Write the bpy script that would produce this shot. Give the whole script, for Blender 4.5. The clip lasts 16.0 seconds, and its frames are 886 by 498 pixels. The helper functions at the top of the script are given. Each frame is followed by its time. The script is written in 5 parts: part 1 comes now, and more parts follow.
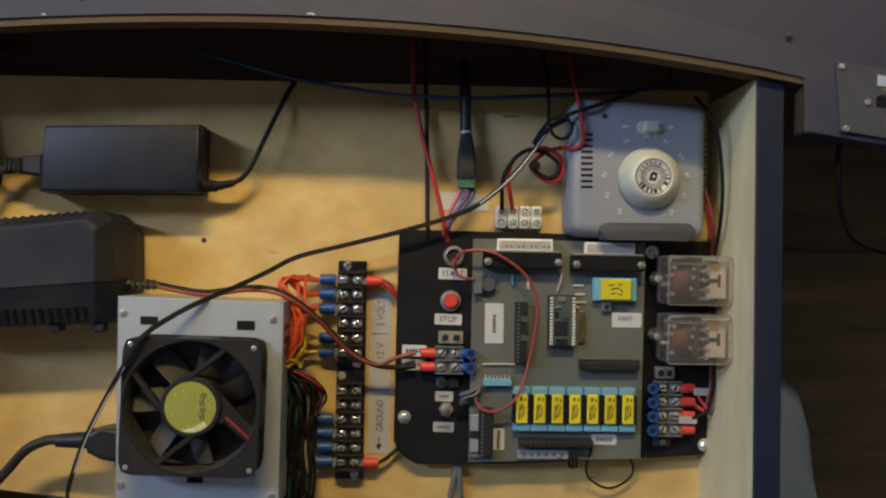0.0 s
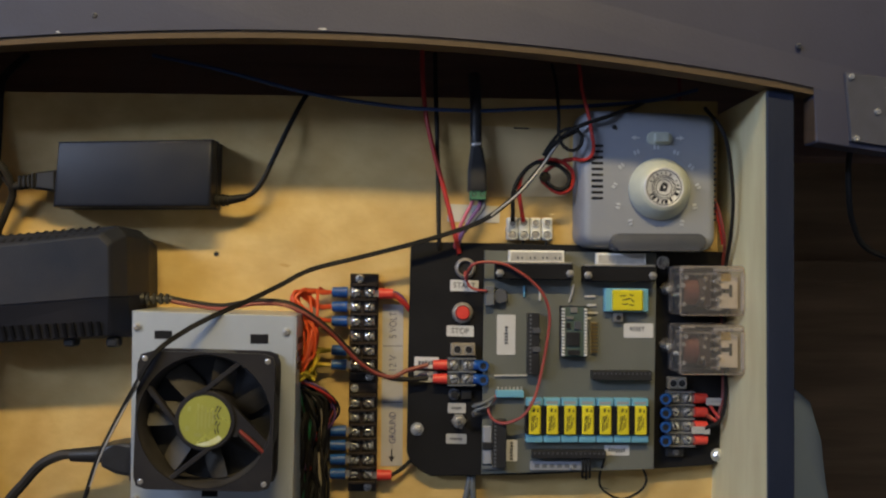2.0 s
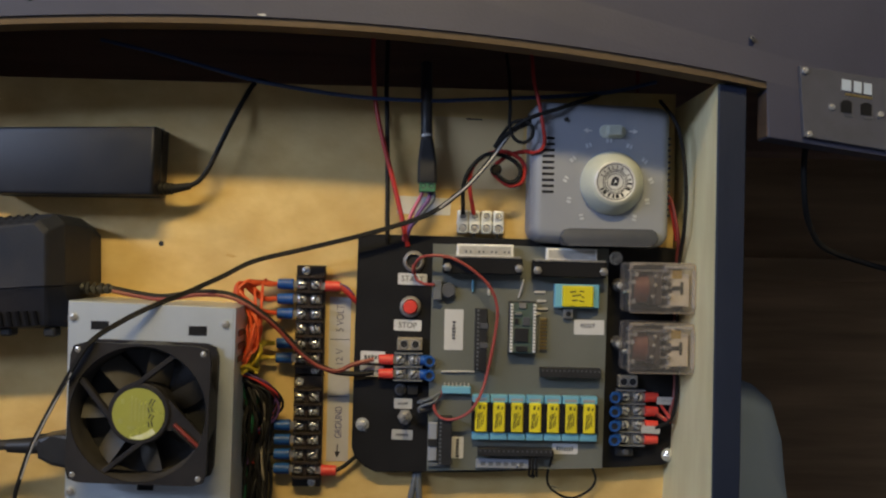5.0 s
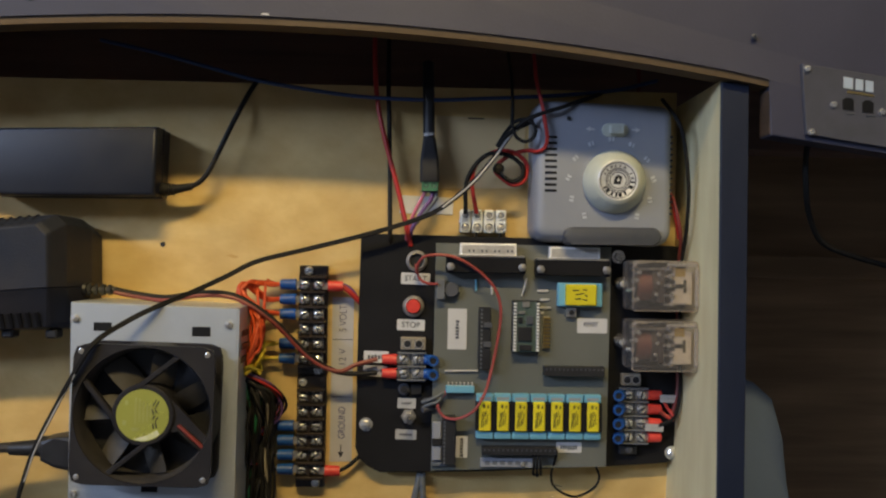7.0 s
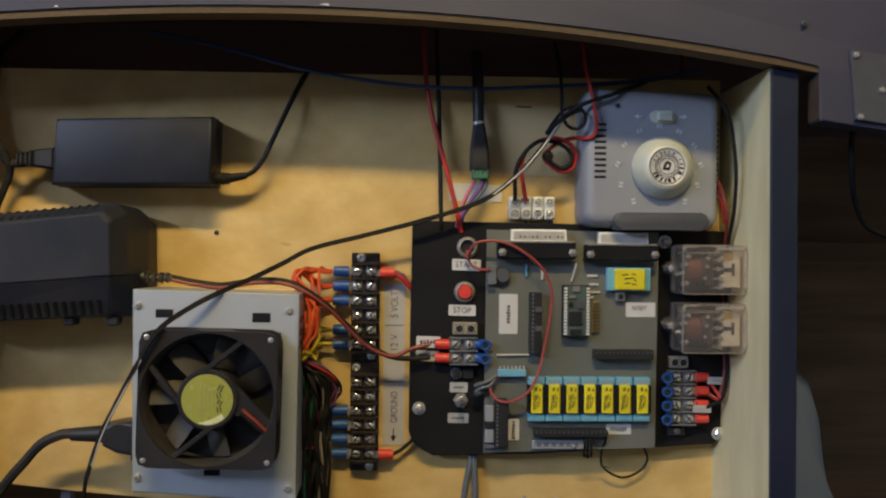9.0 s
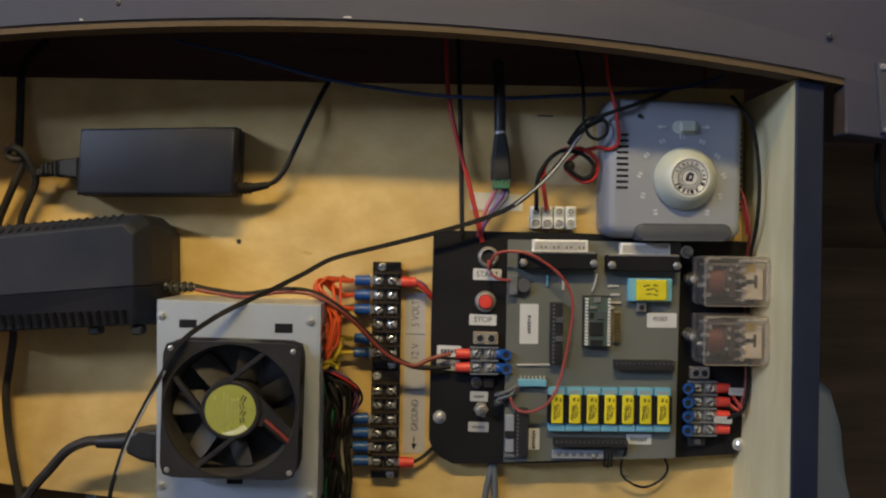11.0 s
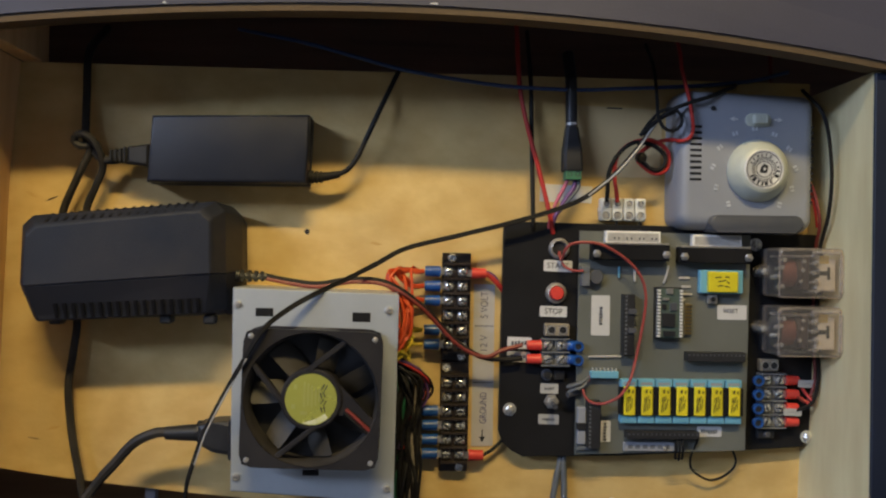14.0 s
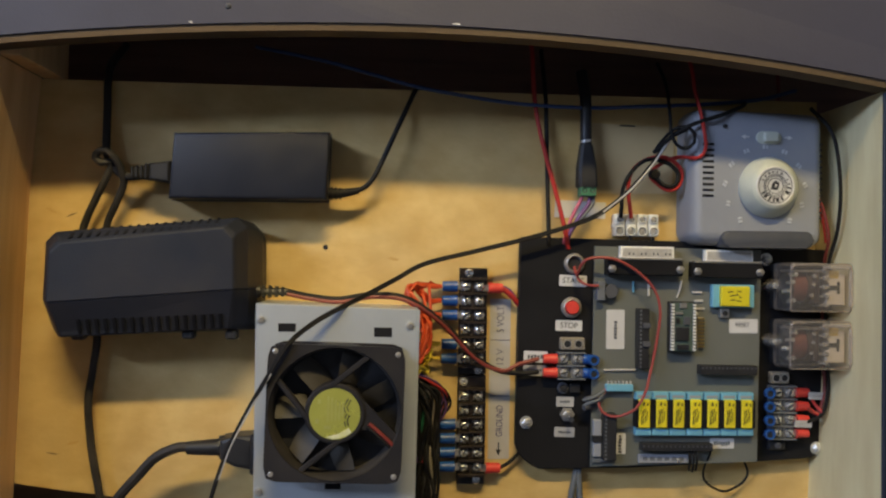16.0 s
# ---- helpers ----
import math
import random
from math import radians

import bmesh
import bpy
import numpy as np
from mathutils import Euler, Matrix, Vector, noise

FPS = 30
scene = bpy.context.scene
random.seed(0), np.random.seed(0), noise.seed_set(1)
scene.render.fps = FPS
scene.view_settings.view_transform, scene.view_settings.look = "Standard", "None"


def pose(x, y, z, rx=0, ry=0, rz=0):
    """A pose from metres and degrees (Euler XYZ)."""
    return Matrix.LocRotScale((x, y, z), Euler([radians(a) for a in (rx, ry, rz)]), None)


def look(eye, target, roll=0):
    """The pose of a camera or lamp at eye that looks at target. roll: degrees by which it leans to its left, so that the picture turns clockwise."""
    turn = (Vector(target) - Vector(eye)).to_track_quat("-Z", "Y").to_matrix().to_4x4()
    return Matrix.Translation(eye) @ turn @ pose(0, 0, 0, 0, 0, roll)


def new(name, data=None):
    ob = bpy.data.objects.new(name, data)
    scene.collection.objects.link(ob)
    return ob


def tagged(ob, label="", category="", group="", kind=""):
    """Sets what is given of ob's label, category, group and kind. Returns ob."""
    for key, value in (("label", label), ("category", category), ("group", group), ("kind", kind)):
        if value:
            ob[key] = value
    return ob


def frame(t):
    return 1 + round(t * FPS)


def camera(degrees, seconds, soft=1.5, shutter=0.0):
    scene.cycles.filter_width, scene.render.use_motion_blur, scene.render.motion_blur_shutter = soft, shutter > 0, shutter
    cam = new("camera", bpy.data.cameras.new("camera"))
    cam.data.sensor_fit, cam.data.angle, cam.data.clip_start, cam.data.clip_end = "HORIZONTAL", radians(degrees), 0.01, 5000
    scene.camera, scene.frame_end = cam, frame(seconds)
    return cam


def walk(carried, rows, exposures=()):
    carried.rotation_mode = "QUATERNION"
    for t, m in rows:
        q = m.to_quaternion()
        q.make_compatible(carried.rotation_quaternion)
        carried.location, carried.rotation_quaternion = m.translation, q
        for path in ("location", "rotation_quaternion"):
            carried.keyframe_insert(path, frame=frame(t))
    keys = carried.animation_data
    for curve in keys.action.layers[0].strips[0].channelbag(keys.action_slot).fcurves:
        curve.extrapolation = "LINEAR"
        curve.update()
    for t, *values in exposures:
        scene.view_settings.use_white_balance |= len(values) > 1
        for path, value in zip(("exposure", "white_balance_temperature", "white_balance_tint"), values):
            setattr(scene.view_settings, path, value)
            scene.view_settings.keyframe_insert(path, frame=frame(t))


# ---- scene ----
# An open plywood wiring box under a model railway bench. The back board is the plane y = 0; the camera stands in front of it.
cam = camera(54.0, 16.0, soft=2.2)
ROWS = [
    (0, 0.1610, -0.6695, 0.9863, 90.86, -0.93, -1.87),
    (0.5, 0.1556, -0.6693, 0.9850, 91.11, -0.24, -1.99),
    (1, 0.1494, -0.6729, 0.9883, 90.99, -0.89, -2.08),
    (1.5, 0.1554, -0.6756, 0.9972, 91.19, -0.96, -1.67),
    (2, 0.1555, -0.6717, 0.9887, 91.43, -0.49, -1.58),
    (2.5, 0.1501, -0.6694, 0.9895, 91.54, -0.91, -1.68),
    (3, 0.1652, -0.6662, 0.9857, 91.33, -2.01, -1.39),
    (3.5, 0.1952, -0.6633, 0.9965, 90.70, -2.18, -0.97),
    (4, 0.1956, -0.6628, 0.9920, 90.84, -1.76, -1.14),
    (6.5, 0.2006, -0.6556, 0.9936, 90.44, -0.94, -1.46),
    (7, 0.1886, -0.6594, 0.9909, 90.80, -0.97, -1.91),
    (7.5, 0.1854, -0.6607, 0.9883, 90.73, -1.03, -1.74),
    (8, 0.1794, -0.6665, 0.9863, 90.69, -1.45, -1.80),
    (8.5, 0.1763, -0.6637, 0.9784, 89.78, -1.33, -1.73),
    (9, 0.1461, -0.6685, 0.9837, 90.49, -0.54, -2.28),
    (11.5, 0.1411, -0.6694, 1.0019, 89.47, -0.78, -1.03),
    (12, 0.1360, -0.6678, 0.9920, 89.75, -0.72, -1.40),
    (12.5, 0.1299, -0.6673, 0.9906, 89.68, -0.80, -1.64),
    (13, 0.1359, -0.6698, 0.9917, 90.07, -0.75, -1.89),
    (13.5, 0.1016, -0.6657, 0.9862, 90.35, -0.84, -2.19),
    (14, 0.0715, -0.6636, 0.9831, 90.49, -1.05, -2.77),
    (14.5, 0.0535, -0.6566, 0.9792, 90.72, -1.10, -3.38),
    (15, 0.0282, -0.6546, 0.9721, 91.14, -1.10, -4.01),
    (15.5, 0.0227, -0.6605, 0.9801, 91.09, -1.52, -4.28),
    (16, 0.0451, -0.6712, 0.9862, 91.20, -0.97, -3.88),
]
walk(cam, [(t, pose(x, y, z, rx, ry, rz)) for t, x, y, z, rx, ry, rz in ROWS], exposures=[(0, -0.18), (13, -0.18), (15, -0.06), (16, -0.06)])

# ---- light ----
world = bpy.data.worlds.new("room_dim")
scene.world = world
world.use_nodes = True
world.node_tree.nodes["Background"].inputs[0].default_value = (0.55, 0.65, 0.8, 1)
world.node_tree.nodes["Background"].inputs[1].default_value = 0.02


def lamp(name, place, target, size, watts, colour, width=0.0):
    data = bpy.data.lights.new(name, "AREA")
    data.shape, data.size, data.energy, data.color = "DISK", size, watts, colour
    if width:
        data.shape, data.size_y = "RECTANGLE", width
    ob = new(name, data)
    ob.matrix_world = look(place, target)
    return ob


warm = lamp("warm_ceiling_strip", (0.02, -1.52, 2.52), (-0.05, 0, 1.52), 0.95, 7.4, (1.0, 0.77, 0.36), 0.11)
warm.data.spread = radians(64)
lamp("cool_ceiling_tube", (-3.3, -2.9, 2.57), (0.1, 0, 0.95), 2.4, 142, (0.555, 0.69, 1.0), 0.3)

# ---- materials ----
def material(name, colour, rough=0.5, metal=0.0, second=None, scale=40.0, stretch=(1, 1, 1), amount=0.5, bump=0.0,
             bump_scale=400.0, spec=0.5, dust=None, dust_amount=0.0, vary=0.0, detail=6.0):
    """A surface with two scales of variation: broad stains or grain, and fine relief."""
    m = bpy.data.materials.new(name)
    m.use_nodes = True
    n, l = m.node_tree.nodes, m.node_tree.links
    b = n["Principled BSDF"]
    b.inputs["Roughness"].default_value = rough
    b.inputs["Metallic"].default_value = metal
    b.inputs["Specular IOR Level"].default_value = spec
    tc = n.new("ShaderNodeTexCoord")
    mp = n.new("ShaderNodeMapping")
    mp.inputs["Scale"].default_value = stretch
    l.new(tc.outputs["Object"], mp.inputs["Vector"])
    tex = n.new("ShaderNodeTexNoise")
    tex.inputs["Scale"].default_value = scale
    tex.inputs["Detail"].default_value = detail
    l.new(mp.outputs[0], tex.inputs["Vector"])
    ramp = n.new("ShaderNodeMapRange")
    ramp.inputs["From Min"].default_value, ramp.inputs["From Max"].default_value = 0.35, 0.65
    ramp.inputs["To Max"].default_value = amount
    l.new(tex.outputs["Fac"], ramp.inputs["Value"])
    mix = n.new("ShaderNodeMix")
    mix.data_type = "RGBA"
    second = second or tuple(c * 0.7 for c in colour)
    mix.inputs["A"].default_value = (*colour, 1)
    mix.inputs["B"].default_value = (*second, 1)
    l.new(ramp.outputs[0], mix.inputs["Factor"])
    out = mix.outputs["Result"]
    if dust:
        t2 = n.new("ShaderNodeTexNoise")
        t2.inputs["Scale"].default_value, t2.inputs["Detail"].default_value = scale * 0.35, 8
        l.new(tc.outputs["Object"], t2.inputs["Vector"])
        r2 = n.new("ShaderNodeMapRange")
        r2.inputs["From Min"].default_value, r2.inputs["From Max"].default_value = 0.42, 0.72
        r2.inputs["To Max"].default_value = dust_amount
        l.new(t2.outputs["Fac"], r2.inputs["Value"])
        m2 = n.new("ShaderNodeMix")
        m2.data_type = "RGBA"
        l.new(r2.outputs[0], m2.inputs["Factor"])
        l.new(out, m2.inputs["A"])
        m2.inputs["B"].default_value = (*dust, 1)
        out = m2.outputs["Result"]
    if vary:
        info = n.new("ShaderNodeObjectInfo")
        hsv = n.new("ShaderNodeHueSaturation")
        r3 = n.new("ShaderNodeMapRange")
        r3.inputs["To Min"].default_value, r3.inputs["To Max"].default_value = 1 - vary, 1 + vary
        l.new(info.outputs["Random"], r3.inputs["Value"])
        l.new(r3.outputs[0], hsv.inputs["Value"])
        l.new(out, hsv.inputs["Color"])
        out = hsv.outputs["Color"]
    l.new(out, b.inputs["Base Color"])
    # broad gloss variation
    rr = n.new("ShaderNodeMapRange")
    rr.inputs["To Min"].default_value, rr.inputs["To Max"].default_value = max(rough - 0.08, 0.02), min(rough + 0.1, 1)
    l.new(tex.outputs["Fac"], rr.inputs["Value"])
    l.new(rr.outputs[0], b.inputs["Roughness"])
    if bump:
        t4 = n.new("ShaderNodeTexNoise")
        t4.inputs["Scale"].default_value, t4.inputs["Detail"].default_value = bump_scale, 4
        l.new(mp.outputs[0], t4.inputs["Vector"])
        bp = n.new("ShaderNodeBump")
        bp.inputs["Strength"].default_value, bp.inputs["Distance"].default_value = bump, 0.001
        l.new(t4.outputs["Fac"], bp.inputs["Height"])
        l.new(bp.outputs[0], b.inputs["Normal"])
    return m


def clear_plastic(name, tint, haze):
    """Thin clear moulding: mostly see-through, glossy, with a little haze."""
    m = bpy.data.materials.new(name)
    m.use_nodes = True
    n, l = m.node_tree.nodes, m.node_tree.links
    n.remove(n["Principled BSDF"])
    see, gloss, dull = n.new("ShaderNodeBsdfTransparent"), n.new("ShaderNodeBsdfGlossy"), n.new("ShaderNodeBsdfDiffuse")
    see.inputs["Color"].default_value = (*tint, 1)
    gloss.inputs["Roughness"].default_value = 0.12
    dull.inputs["Color"].default_value = (0.75, 0.70, 0.66, 1)
    a, b = n.new("ShaderNodeMixShader"), n.new("ShaderNodeMixShader")
    a.inputs[0].default_value = haze
    l.new(see.outputs[0], a.inputs[1])
    l.new(dull.outputs[0], a.inputs[2])
    b.inputs[0].default_value = 0.10
    l.new(a.outputs[0], b.inputs[1])
    l.new(gloss.outputs[0], b.inputs[2])
    l.new(b.outputs[0], n["Material Output"].inputs["Surface"])
    return m


PLY = material("plywood_face", (0.76, 0.548, 0.22), 0.6, second=(0.605, 0.388, 0.125), scale=32, stretch=(1, 1, 1.5), amount=0.85, bump=0.2,
               bump_scale=220, dust=(0.475, 0.335, 0.145), dust_amount=0.55, detail=9)
STAIN = material("brown_wood_stain", (0.62, 0.40, 0.14), 0.65, second=(0.52, 0.32, 0.10), scale=60, amount=0.6)
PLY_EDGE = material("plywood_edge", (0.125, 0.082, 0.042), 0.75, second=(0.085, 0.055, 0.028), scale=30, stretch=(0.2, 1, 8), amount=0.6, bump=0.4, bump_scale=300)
PINE_SIDE = material("pale_side_board", (0.88, 0.80, 0.50), 0.6, second=(0.75, 0.65, 0.36), scale=22, stretch=(3, 3, 0.6), amount=0.8, bump=0.2,
                     bump_scale=250, dust=(0.60, 0.46, 0.25), dust_amount=0.35)
PINE_WARM = material("pine_board", (0.86, 0.57, 0.27), 0.6, second=(0.72, 0.43, 0.185), scale=14, stretch=(6, 6, 0.5), amount=0.8, bump=0.25, bump_scale=260)
FASCIA = material("charcoal_paint", (0.054, 0.055, 0.090), 0.55, second=(0.046, 0.047, 0.077), scale=25, amount=0.5, bump=0.12, bump_scale=500,
                  dust=(0.092, 0.092, 0.13), dust_amount=0.25)
NAVY = material("navy_painted_edge", (0.012, 0.018, 0.040), 0.5, second=(0.020, 0.027, 0.054), scale=60, stretch=(1, 1, 0.3), amount=0.5, bump=0.15, bump_scale=400)
BENCH = material("rough_bench_timber", (0.30, 0.19, 0.14), 0.8, second=(0.17, 0.105, 0.082), scale=12, stretch=(0.4, 1, 6), amount=0.8, bump=0.4, bump_scale=200)
DARK_WOOD = material("dark_rough_wood", (0.10, 0.06, 0.035), 0.8, second=(0.05, 0.03, 0.018), scale=12, stretch=(0.4, 1, 6), amount=0.8, bump=0.4, bump_scale=200)
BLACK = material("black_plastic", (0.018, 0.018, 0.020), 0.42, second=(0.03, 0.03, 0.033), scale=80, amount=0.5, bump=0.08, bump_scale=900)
BRICK = material("satin_black_plastic", (0.016, 0.019, 0.031), 0.36, second=(0.022, 0.024, 0.036), scale=50, amount=0.5, bump=0.2, bump_scale=1500,
                 dust=(0.06, 0.06, 0.064), dust_amount=0.10, spec=0.36)
CHARGER = material("dusty_black_plastic", (0.019, 0.023, 0.036), 0.48, second=(0.028, 0.031, 0.044), scale=40, amount=0.6, bump=0.3, bump_scale=1200,
                   dust=(0.095, 0.078, 0.064), dust_amount=0.28, spec=0.26)
FAN = material("dusty_fan_plastic", (0.019, 0.018, 0.021), 0.55, second=(0.032, 0.029, 0.029), scale=60, amount=0.7, bump=0.2, bump_scale=900,
               dust=(0.065, 0.060, 0.060), dust_amount=0.14, spec=0.2)
BLADE = material("dusty_blade", (0.020, 0.018, 0.017), 0.6, second=(0.065, 0.058, 0.047), scale=30, amount=0.8, dust=(0.17, 0.15, 0.12), dust_amount=0.45)
STEEL = material("galvanised_steel", (0.62, 0.655, 0.68), 0.46, 0.6, second=(0.53, 0.565, 0.59), scale=30, amount=0.6, bump=0.1, bump_scale=600)
CHROME = material("bright_nickel", (0.82, 0.82, 0.80), 0.24, 0.75, second=(0.6, 0.58, 0.55), scale=200, amount=0.6)
TIN = material("tinned_screw", (0.66, 0.63, 0.58), 0.3, 0.75, second=(0.4, 0.37, 0.33), scale=250, amount=0.7)
PLATE = material("black_mounting_plate", (0.010, 0.010, 0.012), 0.55, second=(0.016, 0.016, 0.018), scale=35, amount=0.6, bump=0.12, bump_scale=700,
                 dust=(0.024, 0.022, 0.023), dust_amount=0.2, spec=0.18)
STRIP_PAPER = material("yellowed_paper_strip", (0.50, 0.48, 0.47), 0.7, second=(0.42, 0.40, 0.38), scale=60, amount=0.5)
STICKER_PRINT = material("olive_sticker_print", (0.40, 0.40, 0.11), 0.4)
PCB = material("grey_green_board", (0.142, 0.152, 0.136), 0.42, second=(0.115, 0.124, 0.110), scale=25, amount=0.6, bump=0.12, bump_scale=800,
               dust=(0.26, 0.26, 0.235), dust_amount=0.3)
GREY = material("bluegrey_plastic", (0.29, 0.31, 0.36), 0.45, second=(0.33, 0.345, 0.385), scale=30, amount=0.5, bump=0.12, bump_scale=1200,
                dust=(0.38, 0.37, 0.35), dust_amount=0.15)
FUNNEL = material("dusty_fan_throat", (0.028, 0.025, 0.024), 0.7, second=(0.075, 0.066, 0.058), scale=28, amount=0.9, dust=(0.13, 0.115, 0.098), dust_amount=0.5)
GREY_DARK = material("darker_grey_plastic", (0.075, 0.08, 0.095), 0.5, second=(0.1, 0.1, 0.11), scale=60, amount=0.5)
KNOB = material("ivory_grey_plastic", (0.58, 0.61, 0.53), 0.42, second=(0.42, 0.44, 0.39), scale=70, amount=0.4)
SILVER = material("brushed_silver_foil", (0.93, 0.92, 0.89), 0.42, 0.15, second=(0.74, 0.73, 0.70), scale=120, amount=0.5)
PAPER = material("white_label_paper", (0.66, 0.66, 0.67), 0.7, second=(0.55, 0.54, 0.53), scale=60, amount=0.5)
FIGURE = material("faint_grey_print", (0.60, 0.63, 0.68), 0.5)
JUMPER = material("pinkish_red_insulation", (0.36, 0.065, 0.055), 0.42, second=(0.27, 0.05, 0.043), scale=120, amount=0.5)
BLOCK = material("grey_terminal_plastic", (0.13, 0.14, 0.16), 0.42, second=(0.18, 0.19, 0.205), scale=80, amount=0.5)
GREY_PAPER = material("greyed_label_paper", (0.46, 0.46, 0.46), 0.6, second=(0.36, 0.36, 0.36), scale=60, amount=0.5)
DIAL_FOIL = material("engraved_dial_foil", (0.80, 0.80, 0.78), 0.42, 0.2, second=(0.62, 0.62, 0.62), scale=160, amount=0.7)
SHELL_FLOOR = material("tinned_shell_floor", (0.60, 0.58, 0.54), 0.4, 0.2, second=(0.44, 0.42, 0.39), scale=160, amount=0.7)
RELAY_PRINT = material("worn_dark_print", (0.15, 0.125, 0.02), 0.5, second=(0.05, 0.045, 0.02), scale=300, amount=0.8)
LOGO_PALE = material("pale_blue_print", (0.55, 0.64, 0.76), 0.5)
INK = material("black_ink", (0.02, 0.02, 0.025), 0.6)
PEN = material("grey_violet_pen", (0.15, 0.14, 0.19), 0.6)
BLUE_INK = material("violet_marker_ink", (0.06, 0.05, 0.16), 0.6)
YELLOW = material("yellow_relay_plastic", (0.80, 0.70, 0.03), 0.36, second=(0.70, 0.56, 0.02), scale=90, amount=0.4, vary=0.10)
CYAN = material("pale_blue_plastic", (0.18, 0.45, 0.61), 0.42, second=(0.14, 0.38, 0.53), scale=90, amount=0.5, vary=0.08)
RED = material("red_insulation", (0.47, 0.032, 0.024), 0.4, second=(0.38, 0.026, 0.02), scale=120, amount=0.5)
RED_LUG = material("red_nylon_lug", (0.76, 0.07, 0.055), 0.38, second=(0.6, 0.04, 0.02), scale=150, amount=0.5)
ORANGE = material("orange_insulation", (0.72, 0.10, 0.025), 0.4, second=(0.6, 0.07, 0.02), scale=120, amount=0.5)
BLUE_LUG = material("blue_nylon_lug", (0.017, 0.088, 0.34), 0.34, second=(0.015, 0.06, 0.21), scale=150, amount=0.5)
BLUE_WIRE = material("blue_insulation", (0.035, 0.075, 0.20), 0.5)
YELLOW_WIRE = material("yellow_insulation", (0.70, 0.52, 0.04), 0.4)
PURPLE_WIRE = material("purple_insulation", (0.16, 0.07, 0.22), 0.45)
GREEN_WIRE = material("green_insulation", (0.02, 0.14, 0.06), 0.45)
GREEN = material("green_terminal_plastic", (0.06, 0.20, 0.11), 0.45)
GREY_WIRE = material("grey_insulation", (0.13, 0.145, 0.165), 0.5)
WIRE = material("black_insulation", (0.012, 0.011, 0.011), 0.55, second=(0.022, 0.020, 0.017), scale=90, amount=0.6, spec=0.2)
CORD = material("dusty_black_cord", (0.018, 0.017, 0.016), 0.6, second=(0.060, 0.052, 0.045), scale=40, amount=0.7, spec=0.3)
WHITE_WIRE = material("white_insulation", (0.55, 0.53, 0.50), 0.5)
BAKELITE = material("brown_black_bakelite", (0.020, 0.014, 0.011), 0.35, second=(0.035, 0.025, 0.02), scale=80, amount=0.6)
CLEAR_EDGE = clear_plastic("clear_cover_edge", (0.90, 0.86, 0.82), 0.30)
YELLOW_TAG = material("ochre_contact_tag", (0.62, 0.44, 0.13), 0.45)
NYLON = material("milky_nylon", (0.76, 0.77, 0.75), 0.38, second=(0.66, 0.67, 0.65), scale=120, amount=0.5)
CLEAR = clear_plastic("clear_relay_cover", (0.87, 0.82, 0.78), 0.10)
COIL = material("red_coil_tape", (0.22, 0.078, 0.062), 0.5, second=(0.13, 0.048, 0.042), scale=150, amount=0.6)
RELAY_CORE = material("brown_relay_core", (0.055, 0.042, 0.040), 0.4, second=(0.09, 0.07, 0.065), scale=120, amount=0.6)
DARK_RED = material("dull_red_insulation", (0.23, 0.036, 0.028), 0.45, second=(0.165, 0.028, 0.022), scale=120, amount=0.5)
CREAM = material("cream_relay_plastic", (0.78, 0.72, 0.62), 0.45, second=(0.5, 0.45, 0.36), scale=100, amount=0.4)
BRASS = material("tarnished_brass", (0.55, 0.42, 0.16), 0.35, 0.9, second=(0.35, 0.25, 0.09), scale=150, amount=0.6)
STICKER = material("yellow_green_foil", (0.62, 0.62, 0.13), 0.26, 0.45, second=(0.52, 0.53, 0.10), scale=60, amount=0.5)
# pale colour for the highlight painted on the fan sticker
STICKER_SHINE = material("foil_shine_paint", (0.95, 0.94, 0.66), 0.25, 0.2, second=(0.75, 0.75, 0.2), scale=200, amount=0.8)
SOOT = material("sooty_timber", (0.46, 0.29, 0.15), 0.85, second=(0.22, 0.135, 0.07), scale=10, stretch=(0.4, 1, 5), amount=0.8)
GLOSS_BLACK = material("glossy_black_acrylic", (0.10, 0.10, 0.12), 0.14, second=(0.075, 0.076, 0.085), scale=60, amount=0.5)
BEZEL = material("dull_nickel_bezel", (0.42, 0.39, 0.36), 0.38, 0.35, second=(0.32, 0.29, 0.27), scale=150, amount=0.6)
TAN_PLASTIC = material("tan_plastic", (0.33, 0.29, 0.225), 0.5, second=(0.2, 0.17, 0.13), scale=120, amount=0.5)
# blue tint in place of cool light, which the side board blocks
COOL_GLOW = material("cool_glow_tint", (0.15, 0.205, 0.33), 0.9, second=(0.12, 0.165, 0.26), scale=8, amount=0.5)
# paint of the unseen room, kept pale so that it bounces fill light
ROOM = material("bounce_paint", (0.66, 0.62, 0.56), 0.85, second=(0.58, 0.54, 0.49), scale=3, amount=0.5)
CONCRETE = material("grey_concrete", (0.15, 0.14, 0.13), 0.85, second=(0.11, 0.105, 0.1), scale=5, amount=0.6, bump=0.3, bump_scale=80)
GREEN_PCB = material("dull_green_module", (0.065, 0.10, 0.085), 0.45, second=(0.10, 0.13, 0.115), scale=100, amount=0.6)

# ---- building helpers: x to the right and z up in millimetres from the board's pilot hole, h out from the board ----
Z0 = 1.0


def V(x, z, h):
    return Vector((x / 1000, -h / 1000, Z0 + z / 1000))


def spin(bm, centre, degrees):
    """Turn a bmesh clockwise, as seen from the front, about centre (x, z)."""
    c = V(centre[0], centre[1], 0)
    bmesh.ops.rotate(bm, cent=c, matrix=Matrix.Rotation(radians(degrees), 3, "Y"), verts=bm.verts)
    return bm


